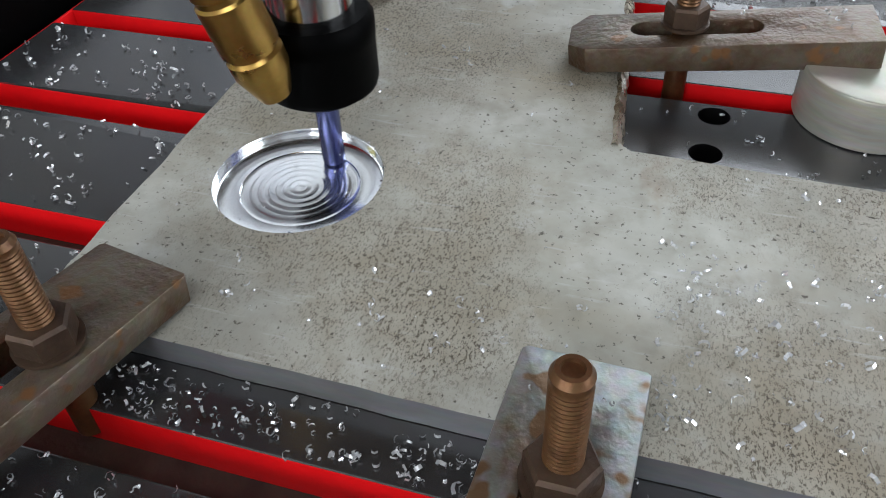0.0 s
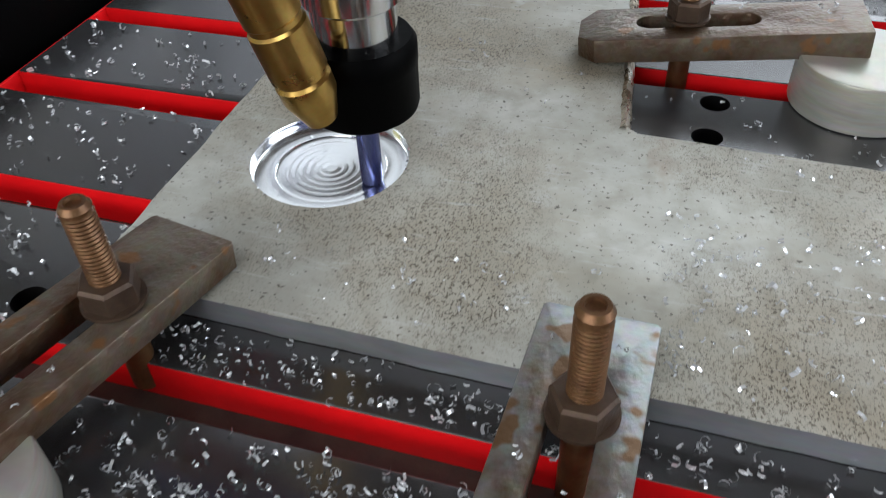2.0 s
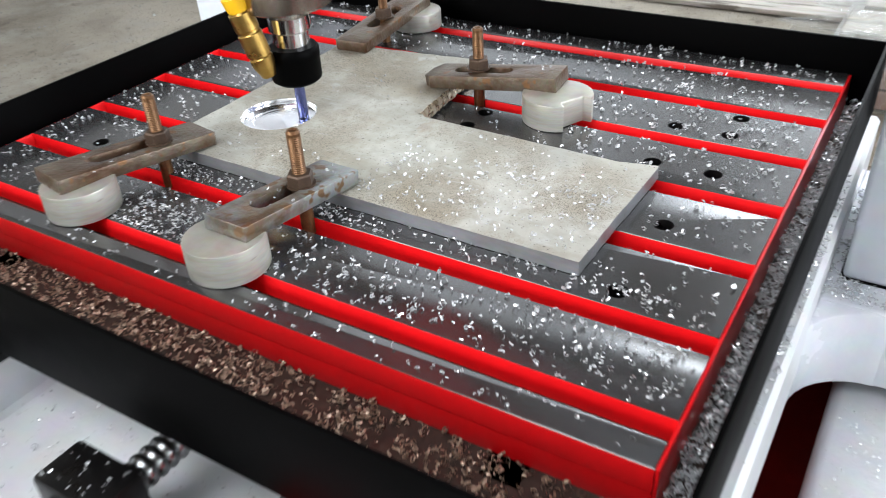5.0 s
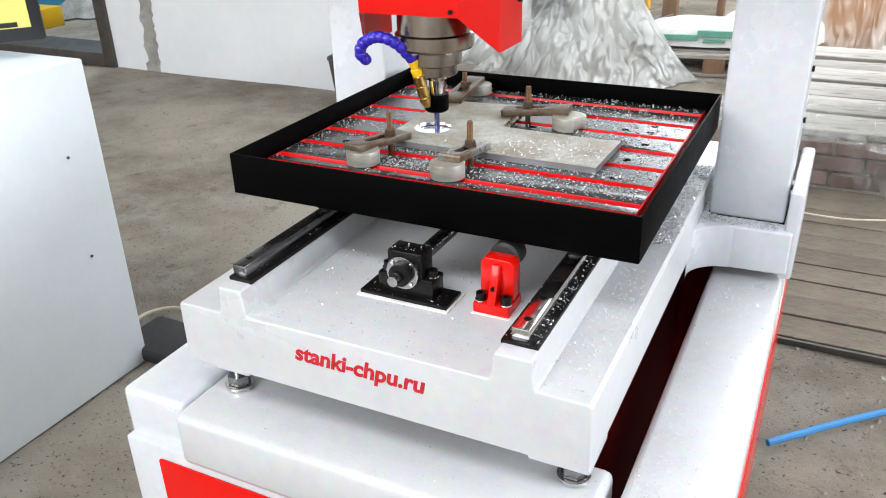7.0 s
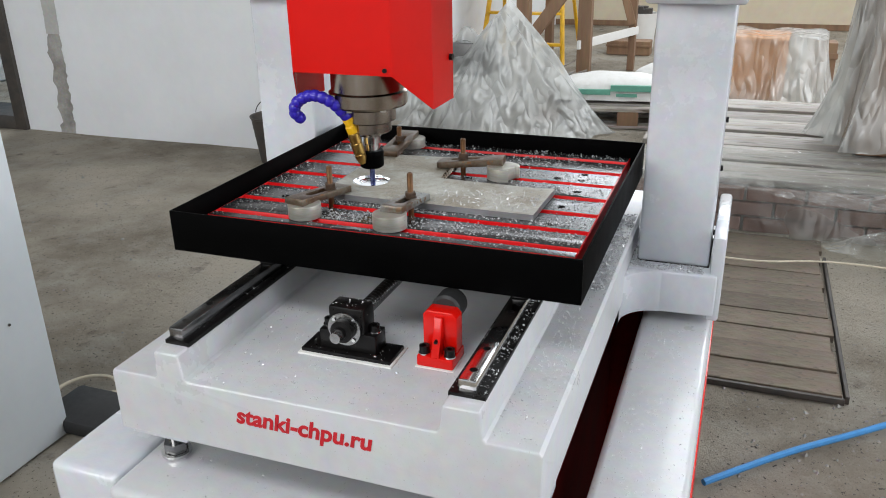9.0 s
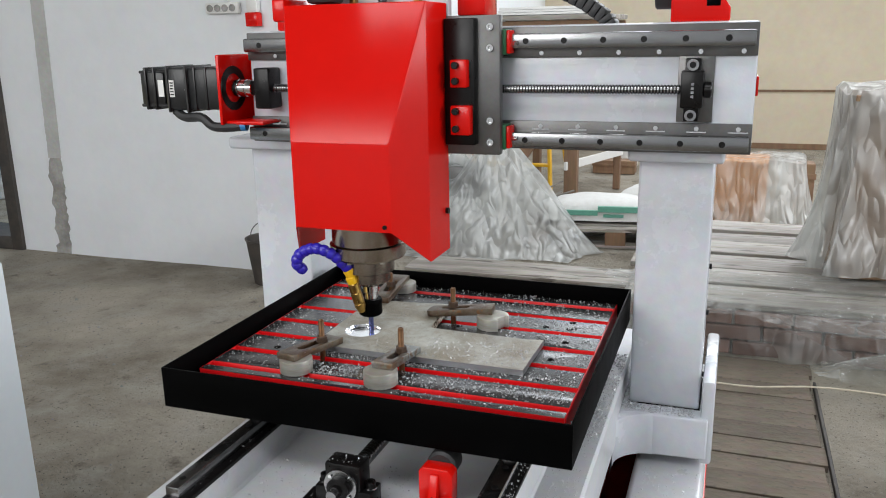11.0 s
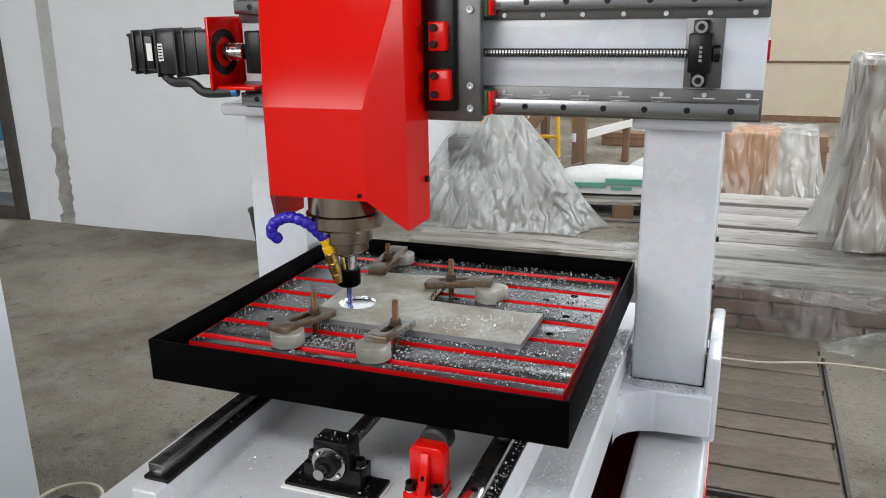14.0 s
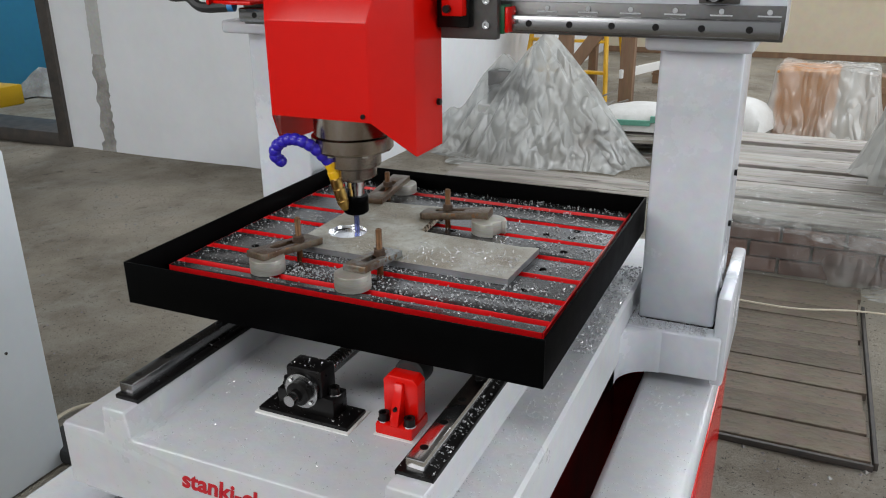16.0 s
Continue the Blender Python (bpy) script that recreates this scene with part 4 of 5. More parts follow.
def lower_frame():
    part("front_beam", box(.03, .704, -.365, -.20, -.41, -.31, .014, seg=3), GREY_D, machine)
    part("side_beam", box(-.106, .028, -.34, .80, -.47, -.312, .012, seg=3), GREY, machine)
    part("side_beam", box(.722, .866, -.36, .80, -.47, -.31, .014, seg=3), GREY_D, machine)
    part("rear_beam", box(.03, .72, .62, .79, -.47, -.31, .014, seg=3), GREY, machine)
    part("front_skirt", box(-.10, .86, -.3565, -.325, -.82, -.40, .004), GREY, machine)
    part("front_panel", box(-.026, .78, -.3635, -.357, -.78, -.422, .003), RED, machine, "red front panel")
    part("side_panel", box(.862, .869, -.30, .74, -.76, -.345, .003), RED, machine, "red side panel")
    part("side_skirt", box(.84, .862, -.325, .78, -.80, -.465, .004), GREY, machine)
    part("side_skirt", box(-.10, -.08, -.325, .78, -.80, -.465, .004), GREY, machine)
    # sheets added to close the gaps, their dark red holding the shade inside
    part("inner_panel", box(.03, .722, -.198, .62, -.80, -.792, .001), GAP_RED, machine, "red inner sheet deep in the frame")
    part("inner_panel", box(.640, .646, -.198, .60, -.79, -.252, .001), GAP_RED, machine, "red inner sheet beside the bed, darkened for the gap's shade")
    part("inner_panel", box(.03, .7215, .602, .616, -.80, -.30, .001), GAP_RED, machine, "red rear sheet deep in the frame, darkened for the gap's shade")
    part("inner_panel", box(.03, .036, -.198, .60, -.79, -.30, .001), GAP_RED, machine, "red inner sheet beside the frame, darkened for the gap's shade")
    for x in (-.06, .82):
        for y in (-.30, .74):
            part("levelling_foot", turned([(0, 0), (.035, 0), (.035, .015), (.012, .02), (.012, .08), (0, .08)], pose(x, y, FLOOR), 20), BLACK_M, machine)
    b2 = [(.6545, -.24), (.0802, -.255), (.6545, .68), (.0802, .68)]
    for x, y in b2:
        bolt = part("levelling_bolt", rod((x, y, -.312), (x, y, -.24), .009, 16), CHROME, machine)
        part("nut", turned([(0, -.302), (.019, -.302), (.019, -.286), (0, -.286)], pose(x, y, 0), 6), STEEL, bolt, m=pose(0, 0, 0), soft=False)
        part("washer", turned([(0, -.308), (.024, -.308), (.024, -.303), (0, -.303)], pose(x, y, 0), 24), CHROME, bolt)


def bed():
    prof = [(.018, -.248), (.018, -.148), (.022, -.143), (.099, -.143), (.102, -.139), (.104, -.100), (.106, -.0975), (.143, -.0975), (.146, -.1005), (.151, -.137), (.156, -.141),
            (.546, -.139), (.551, -.135), (.5545, -.100), (.557, -.0965), (.605, -.0965), (.608, -.1005), (.611, -.137), (.615, -.141), (.684, -.141), (.689, -.147), (.689, -.248)]
    bm = bmesh.new()
    a = [bm.verts.new((x, -.295, z)) for x, z in prof]
    b = [bm.verts.new((x, .80, z)) for x, z in prof]
    bm.faces.new(a)
    bm.faces.new(b[::-1])
    for i in range(len(prof)):
        j = (i + 1) % len(prof)
        bm.faces.new((a[i], a[j], b[j], b[i]))
    bmesh.ops.recalc_face_normals(bm, faces=bm.faces[:])
    fr = [e for e in bm.edges if all(abs(v.co.y + .295) < 1e-4 for v in e.verts)]
    bmesh.ops.bevel(bm, geom=fr, offset=.0035, segments=3, affect="EDGES", profile=.5, clamp_overlap=True)
    bedp = part("bed", bm, GREY_D, machine)
    part("foot_pad", box(.60, .689, -.285, -.20, -.262, -.246, .004), GREY, bedp)
    part("foot_pad", box(.03, .13, -.285, -.20, -.262, -.246, .004), GREY, bedp)
    # lettering on the bed's front
    cu = bpy.data.curves.new("lettering", "FONT")
    cu.body, cu.size, cu.extrude, cu.align_x = "stanki-chpu.ru", .041, .0004, "CENTER"
    cu.shear, cu.offset = 0.18, 0.0012
    tx = new("lettering_curve", cu)
    dg = bpy.context.evaluated_depsgraph_get()
    me = bpy.data.meshes.new_from_object(tx.evaluated_get(dg))
    bpy.data.objects.remove(tx)
    xs = [v.co.x for v in me.vertices]
    me.transform(Matrix.Translation((-(max(xs) + min(xs)) / 2, 0, 0)))
    k = .218 / (max(xs) - min(xs))
    me.transform(Matrix.Diagonal((k, k, 1, 1)))
    me.materials.clear()
    me.materials.append(PRINT)
    lt = new("lettering", me)
    lt.parent = bedp
    lt.matrix_basis = pose(.3445, -.2955, -.191, 90, 0, 0)
    lt["label"] = "red printed web address"
    # linear rails
    for x0, x1 in ((.1095, .1335), (.566, .592)):
        r = box(x0, x1, -.262, .78, -.0975, -.0735, .0025)
        # right rail in brighter steel than the left: its bright reflection is put into the colour
        rail = part("guide_rail", r, CHROME if x0 > .3 else STEEL, machine, "bright ground steel rail")
        for k in range(5):
            part("screw_hole", rod(((x0 + x1) / 2, -.235 + k * .06, -.0737), ((x0 + x1) / 2, -.235 + k * .06, -.0730), .0055, 14), BLACK_M, rail)
        # black strip stands in for the tray's dark reflection on the rail
        part("rail_strip", box(x0 - (.012 if x0 > .3 else .004), x1 + .014, -.268, .78, -.0985, -.0915, .001), BLACK_M, machine, "black strip beside the rail for its dark reflection of the tray")
    # screw bearing
    part("bearing_shim", box(.268, .4265, -.167, -.100, -.1435, -.1375, .001), WHITE_P, machine, "white filler bed")
    part("bearing_plate", box(.272, .422, -.161, -.106, -.139, -.132, .001), BLACK_M, machine)
    bb = box(.300, .395, -.150, -.112, -.132, -.100, .002)
    box(.318, .378, -.150, -.112, -.102, -.058, .004, bb)
    blk = part("bearing_block", bb, BLACK_M, machine, "black screw bearing block")
    part("bearing_ring", turned([(.013, 0), (.025, 0), (.027, .002), (.027, .008), (.013, .008)], pose(.3475, -.150, -.0905, 90), 28), STEEL, blk)
    part("lock_nut", turned([(0, 0), (.012, 0), (.018, .001), (.018, .014), (.010, .016), (.010, .024), (.006, .026), (0, .026)], pose(.3475, -.154, -.0905, 90), 24), BLACK_M, blk)
    part("shaft_end", turned([(0, 0), (.0085, 0), (.0085, .010), (0, .010)], pose(.3475, -.1785, -.0905, 90), 20), STEEL, blk)
    for k in range(4):
        q = radians(45 + 90 * k)
        part("face_screw", rod((.3475 + .022 * math.cos(q), -.1575, -.0905 + .022 * math.sin(q)), (.3475 + .022 * math.cos(q), -.1605, -.0905 + .022 * math.sin(q)), .0028, 10), CHROME, blk)
    for x in (.309, .386):
        part("washer", turned([(0, 0), (.0100, 0), (.0100, .002), (0, .002)], pose(x, -.131, -.1005), 20), CHROME, blk)
    for x in (.309, .386):
        part("cap_screw", turned([(0, 0), (.008, 0), (.008, .011), (.0045, .011), (.0045, .006), (0, .006)], pose(x, -.131, -.100), 16), BLACK_M, blk)
    part("ball_screw", turned([(0, 0)] + [(r, z) for k in range(60) for r, z in ((.0105, .003 + k * .009), (.0125, .006 + k * .009), (.0125, .009 + k * .009))] + [(0, .55)],
                              pose(.3475, -.112, -.0905, -90), 20), STEEL, machine, "greasy ball screw")
    # red end stop
    st = box(.459, .517, -.146, -.092, -.1385, -.121, .003)
    up = prism([[(-.027, 0), (.027, 0), (.027, .058), (.020, .066), (-.020, .066), (-.027, .058)]], 0, .026, None, .0025)
    up.transform(pose(.4885, -.096, -.122, 90))
    join(st, up)
    part("stop_shim", box(.4575, .5185, -.149, -.089, -.1415, -.1383, .001), WHITE_P, machine, "white filler under the end stop")
    stop = part("end_stop", st, RED, machine, "red painted end stop")
    rib = prism([[(0, 0), (.026, 0), (.026, .058), (.019, .058)]], -.0065, .0065, None, .0012)
    rib.transform(pose(.4885, -.146, -.1215) @ Matrix(((0, 0, 1, 0), (1, 0, 0, 0), (0, 1, 0, 0), (0, 0, 0, 1))))
    part("gusset", rib, RED, stop)
    part("rib_hole", rod((.4885, -.1415, -.098), (.4885, -.1300, -.095), .0028, 12), BLACK_M, stop)
    for x in (.4685, .5085):
        part("washer", turned([(0, 0), (.0092, 0), (.0092, .0022), (0, .0022)], pose(x, -.135, -.121), 20), CHROME, stop)
        part("cap_screw", turned([(0, 0), (.0078, 0), (.0078, .011), (.004, .011), (.004, .006), (0, .006)], pose(x, -.135, -.1188), 18), BLACK_M, stop)
    part("bumper", rod((.4885, -.096, -.066), (.4885, -.058, -.066), .0235, 28, None, .004), RUBBER, stop)


def columns():
    # arms that carry the columns
    for side in (1, -1):
        def X(x):
            return x if side == 1 else .655 - x
        prof = [(.687, -.196), (.866, -.196), (.866, -.285), (.770, -.288), (.687, -.292)]
        bm = bmesh.new()
        a = [bm.verts.new((X(x), .452, z)) for x, z in prof]
        b = [bm.verts.new((X(x), .76, z)) for x, z in prof]
        bm.faces.new(a)
        bm.faces.new(b)
        for i in range(len(prof)):
            j = (i + 1) % len(prof)
            bm.faces.new((a[i], a[j], b[j], b[i]))
        bmesh.ops.recalc_face_normals(bm, faces=bm.faces[:])
        bmesh.ops.bevel(bm, geom=bm.edges[:], offset=.005, segments=3, affect="EDGES", profile=.5)
        part("column_arm", bm, GREY, machine)
        fl = [(X(.686), .340)] + [(X(.761 - .075 * math.cos(q)), .377 + .075 * math.sin(q)) for q in [math.pi / 2 * k / 8 for k in range(9)]] + [(X(.761), .458), (X(.686), .458)]
        part("arm_fillet", prism([fl], -.289, -.1975, None, .004), GREY, machine)
        ck = box(*sorted((X(.850), X(.876))), .462, .76, -.30, -.115, .007)
        part("arm_cheek", ck, GREY, machine)
        cx = sorted((X(.702), X(.845)))
        part("column", box(cx[0], cx[1], .4985, .665, -.197, .330, .006, seg=3), GREY, machine)
        part("column_joint", box(cx[0] - .002, cx[1] + .002, .4965, .667, -.1975, -.1945), BLACK, machine, soft=False)
        part("column_head", box(cx[0] - .016, cx[1] + .018, .43, .68, .331, .358, .008, seg=3), GREY, machine)
        if side == 1:
            for z in (-.14, .0, .1):
                part("column_screw", rod((.846, .56, z), (.851, .56, z), .006, 12), BLACK_M, machine)


def beam():
    part("beam", box(-.103, .905, .385, .53, .358, .586, .006), GREY, machine)
    for z0, z1, d in ((.5275, .583, 1), (.3575, .411, -1)):
        part("rail_seat", box(-.102, .9045, .3785, .3855, z0, z1, .001), STEEL_B, machine, "machined grey rail seat")
        ra = box(-.098, .9, .3555, .379, z0 + (.017 if d > 0 else .006), z0 + (.044 if d > 0 else .033), .003)
        rail = part("beam_rail", ra, STEEL, machine, "bright ground steel rail")
        zc = z0 + (.0305 if d > 0 else .0195)
        for k in range(14):
            part("rail_hole", rod((-.06 + k * .0705, .3557, zc), (-.06 + k * .0705, .3549, zc), .0055, 14), BLACK_M, rail)
        zs = z0 + (.008 if d > 0 else .044)
        for k in range(14):
            part("seat_screw", rod((-.035 + k * .0705, .379, zs), (-.035 + k * .0705, .3760, zs), .0042, 12), CHROME, rail)
            if d < 0:
                part("clamp_strip", box(-.052 + k * .0705, -.018 + k * .0705, .3765, .3788, zs - .007, zs - .0048), CHROME, rail, soft=False)
    part("cross_screw", turned([(0, 0)] + [(r, z) for k in range(150) for r, z in ((.0068, .0014 + k * .0056), (.0085, .0030 + k * .0056), (.0085, .0056 + k * .0056))] + [(0, .842)],
                               pose(-.05, .357, .4715, 0, 90), 16), STEEL, machine, "bright ball screw across the gantry")
    eb = box(.782, .820, .343, .385, .440, .504, .003)
    box(.788, .814, .348, .385, .417, .525, .003, eb)
    bk = part("end_bearing", eb, BLACK_M, machine, "black screw end bearing")
    part("bearing_foot", box(.775, .836, .3795, .3857, .413, .535, .001), STEEL_B, bk)
    part("end_nut", rod((.820, .357, .4715), (.834, .357, .4715), .014, 20, None, .002), BLACK_M, bk)
    for k in range(4):
        part("dial_print", box(.7995, .8045, .3422, .3428, .458 + k * .007, .4625 + k * .007), STEEL, bk, "pale printed marking", soft=False)
    for z in (.514, .428):
        part("cap_screw", turned([(0, 0), (.010, 0), (.010, .006), (.005, .006), (.005, .002), (0, .002)], pose(.801, .348, z, 90), 18), STEEL, bk)
        part("socket_hole", rod((.801, .3420, z), (.801, .3412, z), .0055, 12), BLACK_M, bk)
    part("end_bracket", box(.905, .9105, .44, .50, .455, .49, .002), RED, machine, "small red bracket")
    # drive motor of the cross slide
    mp = box(-.138, -.130, .31, .44, .398, .541, .003)
    box(-.13, -.040, .425, .44, .398, .541, .003, mp)
    box(-.13, -.040, .32, .44, .398, .406, .003, mp)
    motor = part("motor_bracket", mp, RED, machine, "red motor bracket")
    part("bore", turned([(.030, 0), (.046, 0), (.046, .0015), (.030, .0015)], pose(-.1295, .357, .4715, 0, 90), 32), BLACK_M, motor)
    part("coupling", turned([(0, 0), (.016, 0), (.018, .002), (.018, .012), (.0165, .013), (.0165, .015), (.018, .016), (.018, .030), (.0165, .031), (.0165, .033), (.018, .034), (.018, .046), (.016, .048), (0, .048)],
                            pose(-.125, .357, .4715, 0, 90), 28), CHROME, motor, "bright shaft coupling")
    part("support_bearing", box(-.066, -.030, .335, .385, .43, .513, .004), BLACK_M, machine, "black support bearing")
    mb = box(-.215, -.139, .315, .40, .4285, .5145, .006)
    drv = part("drive_motor", mb, SERVO, machine, "black servo motor with pale labels")
    part("motor_mid", box(-.272, -.217, .313, .402, .4265, .5165, .008), SERVO, drv)
    part("motor_cap", box(-.338, -.275, .317, .398, .4315, .5125, .009), SERVO, drv)
    part("label_plate", box(-.290, -.276, .3160, .3168, .455, .49), WHITE_P, drv, "white printed label", soft=False)
    part("label_plate", box(-.258, -.246, .3118, .3126, .455, .49), WHITE_P, drv, "white printed label", soft=False)
    for k in range(5):
        part("label_line", box(-.256, -.248, .3110, .3116, .459 + k * .006, .4615 + k * .006), BLACK, drv, soft=False)
    for x in (-.320, -.298, -.196, -.168):
        part("cooling_rib", box(x - .003, x + .003, .3125, .4025, .4275, .5165, .002), SERVO, drv)
    for x in (-.262, -.215):
        part("cable_tie", box(x - .0025, x + .0025, .3098, .4045, .4225, .5195, .002), RUBBER, drv)
    for z in (.4365, .5065):
        part("tie_bolt", rod((-.139, .320, z), (-.337, .320, z), .0035, 10), SERVO, drv)
    part("seal_dot", rod((-.228, .3149, .470), (-.228, .3141, .470), .006, 18), WHITE_P, drv)
    tube("motor_cable", [(-.26, .33, .425), (-.235, .325, .412), (-.19, .32, .412), (-.165, .32, .395), (-.14, .322, .392), (-.10, .33, .394)], .010, RUBBER, drv)
    part("cable_gland", rod((-.128, .328, .3935), (-.098, .332, .3945), .009, 16), CHROME, drv)
    part("gland_ring", rod((-.100, .331, .3945), (-.088, .333, .395), .0105, 16), CABLE_B, drv)
    # on top of the beam
    tb = bmesh.new()
    vs = [(.755, .40, .586), (.855, .40, .586), (.855, .40, .610), (.815, .40, .660), (.755, .40, .668)]
    a = [tb.verts.new(p) for p in vs]
    b = [tb.verts.new((x, .475, z)) for x, y, z in vs]
    tb.faces.new(a)
    tb.faces.new(b)
    for i in range(5):
        tb.faces.new((a[i], a[(i + 1) % 5], b[(i + 1) % 5], b[i]))
    bmesh.ops.recalc_face_normals(tb, faces=tb.faces[:])
    bmesh.ops.bevel(tb, geom=tb.edges[:], offset=.003, segments=2, affect="EDGES", profile=.5)
    cb = part("chain_bracket", tb, RED, machine, "red bracket on the beam")
    part("buffer", rod((.757, .44, .635), (.725, .44, .635), .026, 24, None, .003), RUBBER, cb)
    part("slot", box(.815, .838, .3985, .4005, .612, .624, .0008), BLACK, cb)
    lb = box(-.04, .015, .40, .46, .586, .640, .004)
    part("limit_bracket", lb, RED, machine, "red bracket at the beam's end")


lower_frame()
bed()
columns()
beam()


# ---- the moving spindle head; its own zero is the spindle's axis in x ----
def spindle_head():
    hd = new("spindle_head")
    hd.parent = machine
    hd["label"] = "red cover, steel spindle and tool on the cross slide"
    f, s = .132, .212
    z_top, z_fold, z_bot, z_tip = .628, .392, .236, .166
    hw, sw = .095, .138
    bm = bmesh.new()

    def V(x, y, z):
        return bm.verts.new((x, y, z))
    back = .318
    TL, TR = V(-sw, s, z_top), V(sw, s, z_top)
    FL, FR = V(-hw, f, z_fold), V(hw, f, z_fold)
    BL, BR = V(-hw, f, z_bot), V(hw, f, z_bot)
    PL, PR = V(-sw, s, z_tip), V(sw, s, z_tip)
    QL, QR = V(-sw, back, z_tip), V(sw, back, z_tip)
    UL, UR = V(-sw, back, z_top), V(sw, back, z_top)
    for q in ((TL, FL, FR, TR), (FL, BL, BR, FR), (TL, PL, BL, FL), (TR, FR, BR, PR), (TL, UL, QL, PL), (TR, PR, QR, UR), (TL, TR, UR, UL)):
        bm.faces.new(q)
    bmesh.ops.recalc_face_normals(bm, faces=bm.faces[:])
    fold = [e for e in bm.edges if len(e.link_faces) == 2]
    bmesh.ops.bevel(bm, geom=fold, offset=.0022, segments=3, affect="EDGES", profile=.5)
    bmesh.ops.solidify(bm, geom=bm.faces[:], thickness=.002)
    part("cover", bm, RED, hd, "glossy red folded sheet-metal cover")
    part("cover_screw", rod((sw, .30, .245), (sw + .006, .30, .245), .006, 12), BLACK_M, hd)
    part("cover_screw", rod((.083, f - .001, .246), (.083, f - .004, .246), .004, 12), BLACK_M, hd)
    # plate coloured black for the shade on the cover's underside
    part("inner_plate", box(-.097, .097, .158, .315, .238, .244, .001), BLACK_M, hd)
    body = [(0, .236), (.0, .112), (.020, .112), (.036, .112), (.041, .115), (.041, .132), (.044, .134), (.050, .136), (.050, .158), (.056, .161), (.070, .164), (.073, .168), (.073, .190), (.068, .193), (.068, .236), (0, .236)]
    part("spindle", turned(body[1:], pose(0, SY, 0), 56), SPINDLE, hd, "turned steel spindle nose")
    rng = [(0, .068), (.0165, .068), (.0165, .090), (.019, .092), (.019, .104), (.0165, .106), (.0165, .113), (0, .113)]
    part("spindle_shaft", turned(rng, pose(0, SY, 0), 36), CHROME, hd, "bright spindle shaft")
    part("collet_nut", turned([(0, .0425), (.012, .0425), (.0185, .0425), (.0225, .0455), (.0232, .048), (.0232, .0655), (.0235, .066), (.0235, .0735), (.0215, .0765), (.0165, .0765), (0, .0765)], pose(0, SY, 0), 44), BLACK, hd, "black collet nut")
    part("collet_face", turned([(0, .0412), (.0105, .0412), (.0115, .0424), (0, .0424)], pose(0, SY, 0), 28), BLACK_M, hd)
    cut = turned([(0, .0062), (.0040, .0062), (.0048, .0068), (.0050, .009), (.0050, .026), (.0050, .0425), (0, .0425)], pose(0, SY, 0), 24)
    part("end_mill", cut, MILL, hd, "blue coated carbide end mill")
    # loose bolts on the spindle flange
    for a in (20, 80, 150, 210, 260, 320):
        x, y = .061 * math.cos(radians(a)), .061 * math.sin(radians(a))
        part("flange_bolt", rod((x, SY + y, .160), (x, SY + y, .1665), .006, 12), CHROME, hd)
    # coolant hose of ball joints
    arc = [(-.105, .158, .150), (-.109, .151, .159), (-.107, .149, .170), (-.100, .149, .180), (-.089, .149, .187), (-.077, .150, .1915), (-.064, .152, .192), (-.052, .156, .188), (-.042, .162, .181), (-.034, .169, .172), (-.028, .177, .161), (-.023, .185, .151)]
    for k, p in enumerate(arc):
        q = arc[min(k + 1, len(arc) - 1)]
        o = arc[max(k - 1, 0)]
        d = Vector(q) - Vector(o)
        m = Matrix.Translation(p) @ d.to_track_quat("Z", "Y").to_matrix().to_4x4() @ Matrix.Scale(1.32, 4)
        part("hose_joint", turned([(0, -.0075), (.0062, -.0075), (.0080, -.004), (.0084, 0), (.0078, .003), (.0060, .0055), (.0052, .0075), (0, .0075)], m, 18), BLUE, hd)
    d = (Vector((-.0030, .2030, .0570)) - Vector((-.0215, .1880, .1470))).normalized()
    m = Matrix.Translation((-.0215, .1880, .1470)) @ d.to_track_quat("Z", "Y").to_matrix().to_4x4()
    part("hose_tip", turned([(0, 0), (.0108, 0), (.0112, .005), (.0092, .011), (.0090, .016), (.0106, .018), (.0100, .027), (.0085, .032), (0, .032)], m, 22), YELLOW, hd, "yellow hose end")
    noz = [(0, .030), (.0085, .030), (.0106, .032), (.0106, .047), (.0098, .048), (.0098, .050), (.0108, .051), (.0108, .070), (.0094, .0705), (.0094, .0722), (.0106, .0735), (.0104, .080), (.0062, .092), (.0035, .0925), (0, .089)]
    part("nozzle", turned(noz, m, 28), BRASS, hd, "brass coolant nozzle")
    # carriage plate and its blocks
    cp = box(-.150, .240, .318, .338, .352, .605, .003)
    part("carriage_plate", cp, STEEL_B, hd, "grey ground carriage plate")
    for z in (.584, .547, .416, .376):
        part("plate_screw", turned([(0, 0), (.0065, 0), (.0065, .006), (.0035, .006), (.0035, .002), (0, .002)], pose(.222, .318, z, 90), 14), CHROME, hd)
    for z0 in (.540, .366):
        part("slide_block", box(.215, .246, .336, .377, z0 - .006, z0 + .040, .002), GREEN, hd, "green end seal")
        part("block_end", box(.246, .253, .338, .376, z0 - .004, z0 + .038, .002), RED, hd, "red end cap")
        part("grease_nipple", rod((.252, .352, z0 + .014), (.264, .350, z0 + .014), .004, 10), CHROME, hd)
    # black plate added for the shade in the recess between cover and carriage plate
    part("recess_shade", box(sw + .002, sw + .060, .296, .319, .372, .60, .002), BLACK_M, hd, "black plate standing in for the recess's shade behind the brackets")
    for z0, z1, w in ((.478, .528, .036), (.392, .446, .042)):
        part("slide_bracket", box(sw + .018, sw + w + .014, .278, .300, z0, z1, .003), RED, hd, "red bracket beside the cover")
        for z in (z0 + .012, z1 - .010):
            part("cap_screw", rod((sw + .03, .279, z), (sw + .03, .268, z), .0065, 14, None, .001), BLACK_M, hd)
